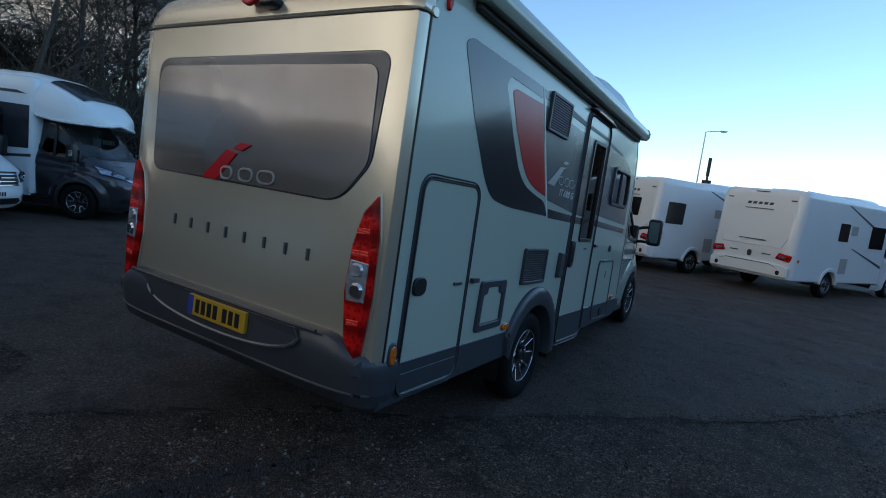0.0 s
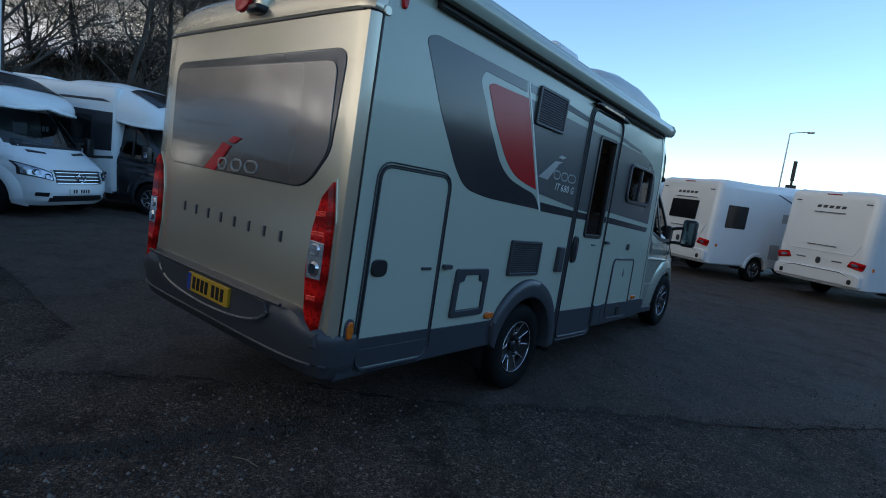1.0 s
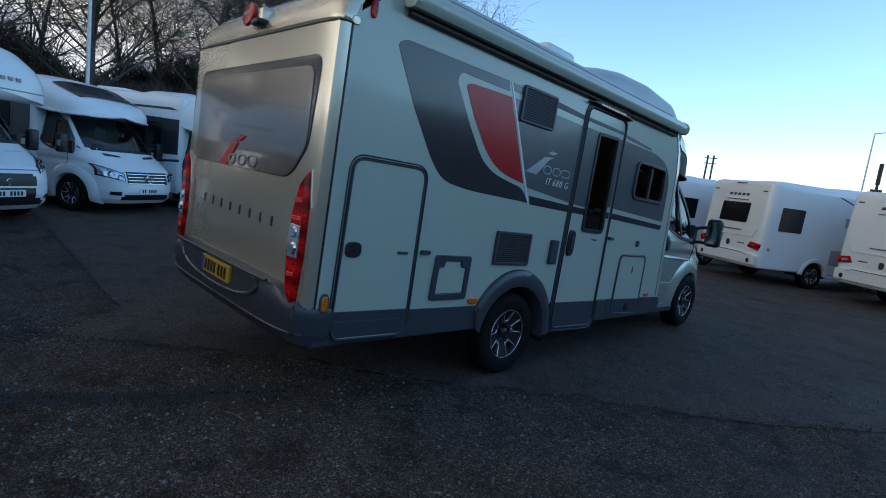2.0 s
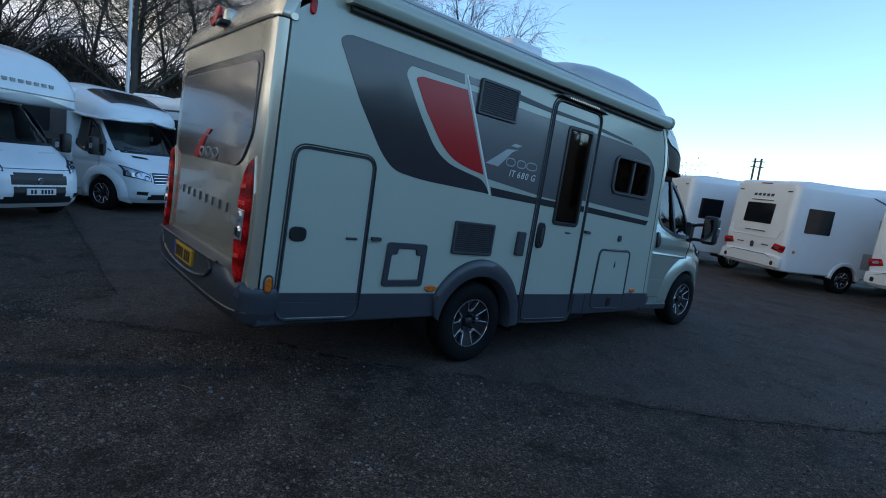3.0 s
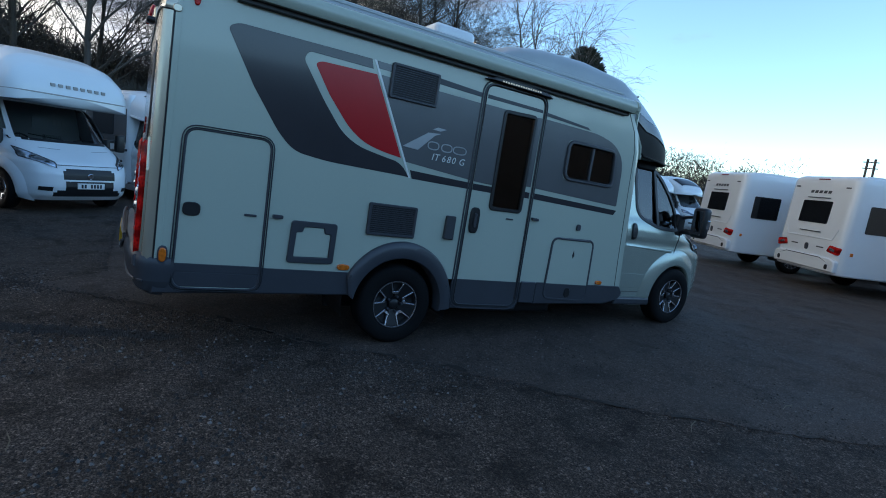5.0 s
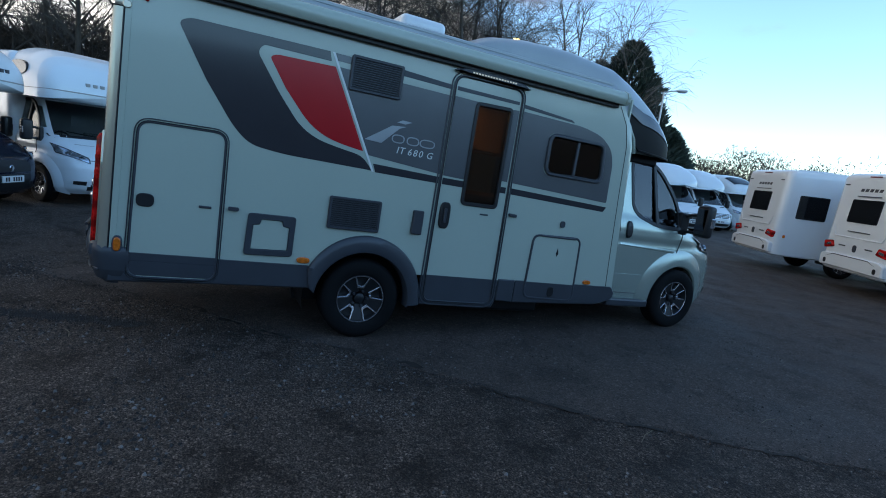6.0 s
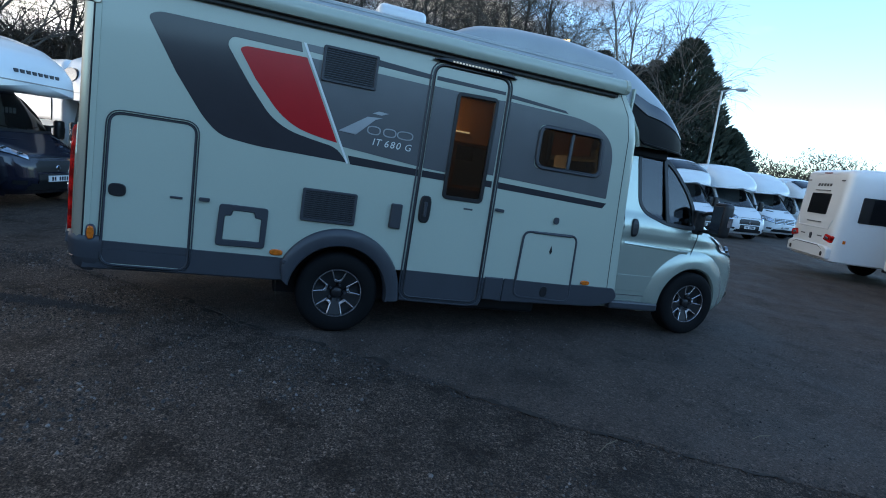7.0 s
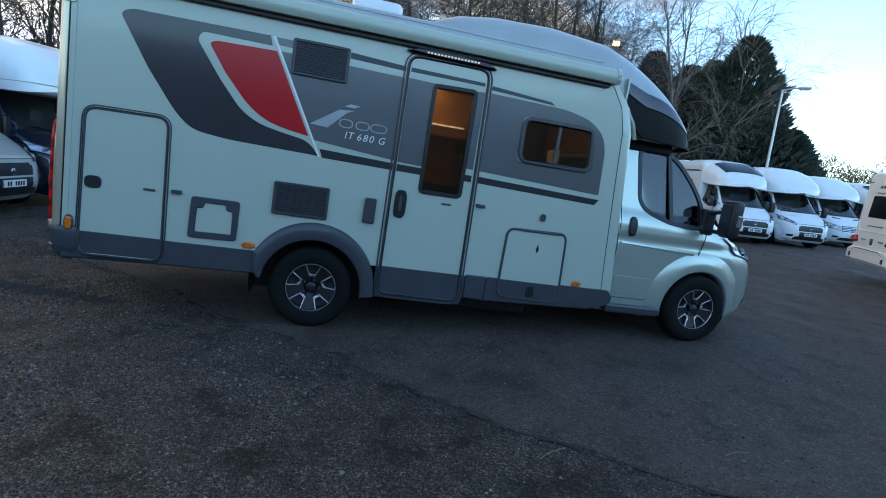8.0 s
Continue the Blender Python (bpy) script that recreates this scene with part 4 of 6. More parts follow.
def writing(name, words, size, conv, material, parent, slant=0.2):
    """Flat raised letters in the built-in font; conv gives the place of (along, up)."""
    data = bpy.data.curves.new(name, "FONT")
    data.body, data.size, data.extrude, data.resolution_u, data.shear = words, size, 0.001, 3, slant
    holder = bpy.data.objects.new(name, data)
    me = bpy.data.meshes.new_from_object(holder)
    bpy.data.objects.remove(holder)
    for v in me.vertices:
        v.co = conv(v.co.x, v.co.y, v.co.z)
    me.materials.clear()
    me.materials.append(material)
    ob = new(name, me)
    ob.parent = parent
    return ob


for sign_text, start in (("I", 0.0), ("T", 0.026), ("6", 0.105), ("8", 0.158), ("0", 0.211), ("G", 0.289)):
    writing("letter", sign_text, 0.085, lambda a, b, d, start=start: (0.006 + d, 0.125 + start + a, 1.722 + b - 0.012 * start), WHITEVINYL, van)


def framed(name, loop, parent=van, w=0.02, d=0.014, material=TRIM):
    loop = loop if area2(loop) > 0 else loop[::-1]
    return part(name, slab(inset(loop, -w / 2), [inset(loop, w / 2)], S0, -0.002, d, 0.004), material, parent)


def grille(y0, y1, z0, z1, n, name="vent_grille"):
    g = part(name, slab(quad([(y0, z0), (y1, z0), (y1, z1), (y0, z1)], 0.02), [quad([(y0 + 0.025, z0 + 0.025), (y1 - 0.025, z0 + 0.025), (y1 - 0.025, z1 - 0.025), (y0 + 0.025, z1 - 0.025)], 0.01)], S0, -0.002, 0.024, 0.005), TRIMDARK, van, "dark grey louvred fridge vent")
    part("backing", slab([(y0 + 0.02, z0 + 0.02), (y1 - 0.02, z0 + 0.02), (y1 - 0.02, z1 - 0.02), (y0 + 0.02, z1 - 0.02)], [], S0, 0.003, 0.006, 0.001), BLACK, g)
    for k in range(n):
        z = z0 + 0.035 + (z1 - z0 - 0.07) * k / (n - 1)
        part("slat", box(0.004, 0.019, y0 + 0.025, y1 - 0.025, z - 0.004, z + 0.005, 0.001, 1), TRIMDARK, g)
    return g


grille(-0.365, 0.095, 2.17, 2.455, 13)
grille(-0.40, 0.065, 1.0, 1.28, 13)

# garage hatch
hatch_loop = quad([(-1.855, 0.475), (-1.235, 0.475), (-1.25, 1.65), (-1.845, 1.645)], [0.10, 0.10, 0.09, 0.09], 6)
hatch = side("garage_door", inset(hatch_loop, 0.008), SIDE, -0.002, 0.006)
part("lower_band", slab([(-1.845, 0.60), (-1.245, 0.60), (-1.245, 0.665), (-1.845, 0.665)], [], S0, 0.004, 0.010), TRIM, hatch)
part("lower_band", slab(quad([(-1.84, 0.49), (-1.25, 0.49), (-1.245, 0.60), (-1.845, 0.60)], [0.08, 0.08, 0, 0]), [], S0, 0.004, 0.0099), TRIM, hatch)
framed("hatch_gasket", hatch_loop, van, 0.020, 0.014, TRIM)
framed("hatch_gasket", inset(hatch_loop, -0.006), van, 0.006, 0.018, BLACK)
framed("hatch_gasket", inset(hatch_loop, -0.022), van, 0.008, 0.010, TRIM)
part("hatch_lock", slab(oval(-1.765, 1.07, 0.06, 0.05, p=3), [], S0, 0.004, 0.022, 0.006), BLACK, hatch)
part("hatch_hinge", slab(quad([(-1.40, 1.055), (-1.31, 1.055), (-1.31, 1.073), (-1.40, 1.073)], 0.006), [], S0, 0.004, 0.018), TRIM, hatch)
side("door_catch", quad([(-1.19, 1.06), (-1.11, 1.06), (-1.11, 1.09), (-1.19, 1.09)], 0.012), TRIM, 0, 0.03)

# service flap
flap_o = quad([(-1.045, 0.715), (-0.66, 0.72), (-0.655, 1.06), (-1.035, 1.06)], 0.03)
flap_i = rounded([(-0.995, 0.765), (-0.705, 0.77), (-0.705, 0.965), (-0.755, 0.97), (-0.765, 1.015), (-0.93, 1.015), (-0.94, 0.97), (-0.99, 0.965)], 0.01, 3)
side("service_flap_frame", flap_o, TRIM, -0.002, 0.020, [flap_i], 0.005)
side("service_flap", inset(flap_i if area2(flap_i) > 0 else flap_i[::-1], 0.002), SIDE, -0.002, 0.008)
side("cable_flap", quad([(0.37, 1.025), (0.475, 1.02), (0.475, 1.245), (0.375, 1.245)], 0.015), TRIMDARK, -0.002, 0.035, ch=0.008)

# habitation door
door_loop = quad([(0.585, 0.395), (1.345, 0.385), (1.315, 2.505), (0.595, 2.505)], [0.10, 0.10, 0.10, 0.10], 6)
door = side("entrance_door", inset(door_loop, 0.01), SIDE, -0.002, 0.008, [inset(door_glass, -0.008)], label="")
framed("door_gasket", door_loop, van, 0.026, 0.016, TRIM)
framed("door_gasket", inset(door_loop, 0.004), van, 0.008, 0.025, BLACK)
framed("door_gasket", inset(door_loop, -0.032), van, 0.012, 0.011, TRIM)
part("lower_band", slab(quad([(0.60, 0.405), (1.33, 0.40), (1.328, 0.645), (0.60, 0.65)], [0.08, 0.08, 0, 0]), [], S0, 0.006, 0.0115, 0.0015), TRIM, door)
part("door_graphic", slab([(0.61, 1.595), (0.85, 1.585), (0.85, 2.31), (0.61, 2.315)], [], S0, 0.006, 0.0108, 0.001), GREYVINYL, door)
part("door_graphic", slab([(1.215, 1.63), (1.30, 1.627), (1.30, 2.315), (1.215, 2.31)], [], S0, 0.006, 0.0108, 0.001), GREYVINYL, door)
part("door_graphic", slab([(0.85, 2.302), (1.215, 2.302), (1.215, 2.312), (0.85, 2.312)], [], S0, 0.006, 0.0108, 0.001), GREYVINYL, door)
part("door_stripe", slab([(0.61, 1.515), (0.85, 1.51), (0.85, 1.57), (0.61, 1.575)], [], S0, 0.006, 0.0108, 0.001), DARKVINYL, door)
part("door_stripe", slab([(1.215, 1.515), (1.30, 1.513), (1.30, 1.573), (1.215, 1.575)], [], S0, 0.006, 0.0108, 0.001), DARKVINYL, door)
part("door_stripe", slab([(0.62, 2.37), (1.29, 2.365), (1.29, 2.395), (0.62, 2.405)], [], S0, 0.006, 0.0108, 0.001), TRIMDARK, door)
pane = part("door_window_frame", slab(inset(door_glass, -0.022), [inset(door_glass, 0.012)], S0, -0.012, 0.022, 0.004), BLACK, door)
part("pane", slab(door_glass, [], S0, -0.008, -0.002, 0.001), GLASS, pane)
part("blind_cassette", slab([(0.86, 1.38), (1.20, 1.38), (1.20, 1.46), (0.86, 1.46)], [], S0, -0.03, -0.014, 0.002), TRIMDARK, pane)
part("door_handle", slab(oval(0.685, 1.23, 0.055, 0.125, p=3.5), [], S0, 0.004, 0.03, 0.010), BLACK, door)
part("handle_grip", slab(quad([(0.668, 1.16), (0.70, 1.16), (0.70, 1.30), (0.668, 1.30)], 0.014), [], S0, 0.028, 0.042, 0.006), TRIMDARK, door)
part("door_hinge", slab(quad([(1.06, 1.275), (1.15, 1.275), (1.15, 1.29), (1.06, 1.29)], 0.006), [], S0, 0.006, 0.016), TRIM, door)
side("door_catch", quad([(1.385, 1.30), (1.47, 1.295), (1.47, 1.325), (1.385, 1.33)], 0.012), TRIM, 0, 0.03)
side("wall_vent", oval(2.06, 1.285, 0.028, 0.035), TRIM, 0, 0.02)
led = part("awning_light", slab(rounded([(0.555, 2.535), (0.72, 2.525), (1.2, 2.52), (1.37, 2.515), (1.30, 2.56), (0.95, 2.585), (0.66, 2.572)], 0.01), [], S0, -0.002, 0.045, 0.01), TRIMDARK, van, "dark awning light with lit warm strip")
for k in range(16):
    y = 0.73 + k * 0.03
    part("led", box(0.044, 0.049, y, y + 0.018, 2.538, 2.552), STRIPGLOW, led)

# side window
win = part("window_frame", slab(inset(win_open, -0.038), [inset(win_open, 0.0)], S0, -0.01, 0.026, 0.008), TRIM, van, "grey sliding window frame")
part("pane", slab(win_open, [], S0, -0.004, 0.003, 0.001), GLASS, win)
part("divider", box(-0.004, 0.02, 2.055, 2.085, 1.80, 2.145, 0.004), TRIM, win)

# gas locker flap
gas_loop = quad([(1.725, 0.485), (2.365, 0.465), (2.335, 1.155), (1.735, 1.145)], [0.09, 0.09, 0.08, 0.08], 6)
gas = side("gas_locker_door", inset(gas_loop, 0.006), SIDE, -0.002, 0.007)
part("lower_band", slab(quad([(1.735, 0.495), (2.355, 0.475), (2.345, 0.645), (1.735, 0.65)], [0.08, 0.08, 0, 0]), [], S0, 0.005, 0.0115, 0.001), TRIM, gas)
framed("locker_gasket", gas_loop, van, 0.022, 0.014, TRIM)
part("locker_lock", slab(oval(2.06, 0.555, 0.04, 0.055), [], S0, 0.01, 0.02, 0.004), BLACK, gas)
part("drop_sticker", slab([(2.045, 0.97), (2.06, 0.94), (2.078, 0.97), (2.06, 1.03)], [], S0, 0.006, 0.010, 0.001), BLACK, gas)
part("hinge_bar", box(0.0, 0.022, 1.83, 2.26, 1.135, 1.155, 0.006), TRIM, van)

# skirts and wheel arch
side("skirt", [(-1.98, 0.43), (-1.30, 0.445), (-0.46, 0.455), (-0.50, 0.665), (-1.98, 0.665)], TRIM, -0.06, 0.004, ch=0.012)
arch_o = [(0.56 * math.cos(t) - 0.005, 0.40 + 0.565 * math.sin(t)) for t in np.linspace(0.05, math.pi - 0.42, 36)]
arch_i = [(0.435 * math.cos(t) - 0.005, 0.372 + 0.435 * math.sin(t)) for t in np.linspace(math.pi - 0.12, -0.1, 36)]
flare = []
for o, i in zip([(0.56, 0.355)] + arch_o + [(-0.515, 0.60), (-0.492, 0.465)], [(0.44, 0.345)] + arch_i[::-1] + [(-0.437, 0.424), (-0.437, 0.424)]):
    flare.append([S0(o[0] * (1 - f) + i[0] * f, o[1] * (1 - f) + i[1] * f, d) for f, d in ((0, -0.004), (0.015, 0.014), (0.10, 0.03), (0.4, 0.040), (0.75, 0.041), (0.94, 0.034), (1.0, 0.018), (1.0, -0.10))])
part("wheel_arch", grid_mesh(flare), TRIM, van, "", True)
for y, z in ((-0.49, 0.63), (0.47, 0.58)):
    side("arch_screw", oval(y, z, 0.018, 0.018, 10, 2), TRIMDARK, 0.02, 0.04, ch=0.004)
part("wheel_well", grid_mesh([[(x, 0.535 * math.cos(t), 0.40 + 0.535 * math.sin(t)) for x in (-0.45, -0.004)] for t in np.linspace(-0.25, math.pi + 0.25, 24)]), BLACK, van)
part("well_back", slab([(0.56 * math.cos(t), 0.40 + 0.56 * math.sin(t)) for t in np.linspace(-0.3, math.pi + 0.3, 24)], [], side_at(-0.45), -0.02, 0.0), BLACK, van)
part("floor_edge", box(-0.55, -0.07, -1.85, -0.56, 0.46, 0.50), BLACK, van)
part("floor_edge", box(-0.55, -0.07, 0.56, 2.9, 0.46, 0.50), BLACK, van)
side("skirt", [(0.56, 0.355), (1.37, 0.35), (1.40, 0.42), (1.40, 0.645), (0.56, 0.655)], TRIM, -0.06, 0.003, ch=0.010)
side("skirt", [(1.402, 0.43), (1.60, 0.42), (1.60, 0.655), (1.402, 0.655)], TRIM, -0.06, 0.012, ch=0.01)
side("skirt", rounded([(1.602, 0.415), (2.70, 0.435), (2.93, 0.50), (2.97, 0.575), (2.90, 0.66), (1.602, 0.66)], [0, 0.05, 0.08, 0.06, 0.03, 0], 4), TRIM, -0.06, 0.006, ch=0.012)
for y, z, w, h in ((-0.56, 0.70, 0.055, 0.026), (2.53, 0.685, 0.05, 0.024)):
    side("side_marker", oval(y, z, w, h), ORANGE, -0.002, 0.02, ch=0.006, label="small orange side marker")
side("marker_base", oval(-1.925, 0.72, 0.034, 0.066), TRIM, -0.002, 0.018, ch=0.006)
side("side_marker", oval(-1.925, 0.72, 0.025, 0.052), ORANGE, -0.002, 0.026, ch=0.008, label="orange side marker")

# awning, and a black strip painting the shade gap beneath it
awn = [(0.0, 2.615), (0.04, 2.60), (0.10, 2.60), (0.125, 2.63), (0.13, 2.675), (0.11, 2.715), (0.07, 2.735), (0.0, 2.745), (-0.03, 2.745)]
part("awning_box", grid_mesh([[(x, y, z) for x, z in awn] for y in (-1.62, -0.5, 0.6, 1.6, 2.50)]), SIDE, van, "pale roll-out awning box", True)
for y in (-1.64, 2.48):
    part("awning_end", slab([(a * 1.04 + 0.003, 2.67 + (b - 2.67) * 1.04) for a, b in awn[:-1]], [], lambda a, b, d, y=y: (a, y + d, b), 0.0, 0.045, 0.006), SIDE, van)
part("awning_shade_strip", box(0.0, 0.045, -1.60, 2.46, 2.565, 2.613, 0.006), BLACK, van)
part("roof_rail", tube([(-0.05, -1.6, 2.80), (-0.05, 2.4, 2.80)], 0.02), ROOF, van)
sky_light = part("roof_light", box(-0.80, -0.16, 0.06, 0.50, 2.80, 2.945, 0.055, 4), WHITE, van, "white plastic roof light", True)

# roof fairing down to the cab, its front dark and glossy
fair = [(0.72, 1.10, 2.80, 2.83), (0.86, 1.10, 2.78, 2.93), (1.0, 1.10, 2.76, 3.0), (1.35, 1.10, 2.74, 3.07), (1.9, 1.10, 2.72, 3.10), (2.5, 1.105, 2.60, 3.065), (2.75, 1.10, 2.34, 3.01), (2.95, 1.07, 2.20, 2.94), (3.15, 1.04, 2.19, 2.83), (3.3, 1.01, 2.185, 2.73), (3.45, 0.97, 2.18, 2.61), (3.58, 0.91, 2.18, 2.48), (3.68, 0.82, 2.18, 2.36), (3.75, 0.68, 2.18, 2.28), (3.79, 0.45, 2.18, 2.22)]
rows = dome(stations_even(fair, 60), XC, 49, 4.0)
part("roof_fairing", grid_mesh([r for r in rows if r[0][1] < 2.72]), ROOF, van, "grey moulded roof fairing", True)
front_rows = [r for r in rows if r[0][1] > 2.66]


def fairing_strip(low, high, shrink=1.0, mirror=1, n=9):
    """A lengthwise strip of the fairing between two angles that change from its back to its nose."""
    strip = []
    for y, w, base, crown in stations_even(fair, 60):
        if y > 2.66:
            row = []
            for t in np.linspace(lerp(y, [2.66, 3.62], low), lerp(y, [2.66, 3.62], high), n):
                c, q = math.cos(t), math.sin(t)
                row.append((XC + mirror * shrink * w * math.copysign(abs(c) ** 0.5, c), y, base + (crown - base) * abs(q) ** 0.5))
            strip.append(row)
    return grid_mesh(strip)


TOP_EDGE, MID_EDGE = (0.20, 0.60), (0.09, 0.30)
part("fairing_nose", fairing_strip(TOP_EDGE, [math.pi - a for a in TOP_EDGE], n=31), ROOF, van, "", True)
for mirror in (1, -1):
    part("fairing_side", fairing_strip(MID_EDGE, TOP_EDGE, 0.998, mirror), NAVY, van, "glossy dark side of the fairing", True)
    part("fairing_window", fairing_strip((0.0, 0.0), MID_EDGE, 0.988, mirror), MATBLACK, van, "black lower band of the fairing", True)
part("fairing_edge", tube([(r[0][0] + 0.004, r[0][1], r[0][2] + 0.005) for r in front_rows[3:]], 0.014), MATBLACK, van, smooth=True)
part("cab_fairing_join", box(-2.05, -0.25, 2.66, 3.45, 2.08, 2.19, 0.02), MATBLACK, van)
part("fairing_trim", tube([(-0.035, 2.56, 2.60), (-0.035, 2.70, 2.45), (-0.04, 2.82, 2.30), (-0.06, 2.88, 2.16)], 0.022), SILVERGREEN, van, smooth=True)

AXLE_F = (4.011, 0.534)
cab(van, (XC, AXLE_F[0], AXLE_F[1] - 0.365), SILVERGREEN)
CABZ = AXLE_F[1] - 0.365


def cab_side(a, b, d):
    return (XC + cab_half(b - CABZ) + d, a, b)


part("rubbing_strip", slab([(2.98, 1.135), (3.85, 1.10), (3.88, 1.135), (2.98, 1.175)], [], cab_side, -0.005, 0.010, 0.008), SILVERGREEN, van)
part("filler_flap", slab(quad([(3.0, 0.62), (3.42, 0.62), (3.47, 0.80), (3.0, 0.80)], 0.02), [], cab_side, -0.004, 0.004, 0.002), SILVERGREEN, van)
part("cab_sill", box(XC + 0.98, XC + 1.07, 2.95, 3.60, 0.41, 0.50, 0.02), TRIM, van)
for k in range(3):
    part("wing_letter_bar", slab([(3.99 + 0.06 * k, 1.21), (4.03 + 0.06 * k, 1.205), (4.035 + 0.06 * k, 1.235), (3.995 + 0.06 * k, 1.24)], [], lambda a, b, d: (XC + 1.04 + d - max(0, a - 3.9) * 0.12, a, b), -0.02, 0.004), CHROME, van)
part("price_sheet", box(-0.5, -0.2, 2.2, 2.205, 1.82, 1.95), PAPER, van)
wheel(van, -0.012, 0.0, 0.372, 1)
wheel(van, -2.29, 0.0, 0.372, -1)
wheel(van, -0.065, *AXLE_F, 1)
wheel(van, -2.235, *AXLE_F, -1)


# ---- the other vehicles ----
def coach_rows(y0, y1, half, top, base=0.42, taper=0.0):
    rows = []
    for z in [base, base + 0.03] + list(np.arange(0.5, 0.95, 0.045)) + list(np.linspace(1.0, top - 0.2, 8)) + [top - 0.12, top - 0.06, top - 0.025, top - 0.005, top]:
        k = max(0.0, (z - (top - 0.14)) / 0.14)
        inn = 0.14 * (1 - math.sqrt(max(0.0, 1 - k * k))) + (0.03 if z == base else 0)
        a, b, h = y0 + inn * 1.2 + taper * max(0, z - 1.2), y1 - inn, half - inn
        loop = rounded([(h, a), (h, b), (-h, b), (-h, a)], [0.22, 0.12, 0.12, 0.22], 7)
        loop = even(loop + loop[:1], 221)[:-1]
        rows.append([(x, y, z) for x, y in loop])
    return rows


def coach_body(parent, y0, y1, half, top, paint, arches=(), base=0.42, taper=0.0):
    rows = coach_rows(y0, y1, half, top, base, taper)
    bm = bmesh.new()
    vs = [[bm.verts.new(p) for p in r] for r in rows]
    for a, b in zip(vs, vs[1:]):
        for j in range(len(a)):
            q = (a[j], a[(j + 1) % len(a)], b[(j + 1) % len(a)], b[j])
            c = sum((v.co for v in q), Vector()) / 4
            if not any((c.y - ya) ** 2 + (c.z - 0.365) ** 2 < 0.43 ** 2 for ya in arches):
                bm.faces.new(q)
    bm.faces.new(vs[0][::-1]), bm.faces.new(vs[-1])
    bmesh.ops.recalc_face_normals(bm, faces=bm.faces)
    part("body", bm, paint, parent, smooth=True)
    for ya in arches:
        for s in (1, -1):
            ring = [(ya + 0.50 * math.cos(t), 0.365 + 0.50 * math.sin(t)) for t in np.linspace(0.1, math.pi - 0.1, 24)] + [(ya + 0.40 * math.cos(t), 0.365 + 0.40 * math.sin(t)) for t in np.linspace(math.pi - 0.05, 0.05, 24)]
            part("wheel_arch", slab(ring, [], lambda a, b, d, s=s: (s * (half + d), a, b), -0.08, 0.03, 0.015), paint, parent, smooth=True)
            part("wheel_well", grid_mesh([[(s * x, ya + 0.43 * math.cos(t), 0.365 + 0.43 * math.sin(t)) for x in (half - 0.5, half - 0.01)] for t in np.linspace(-0.1, math.pi + 0.1, 14)]), BLACK, parent)


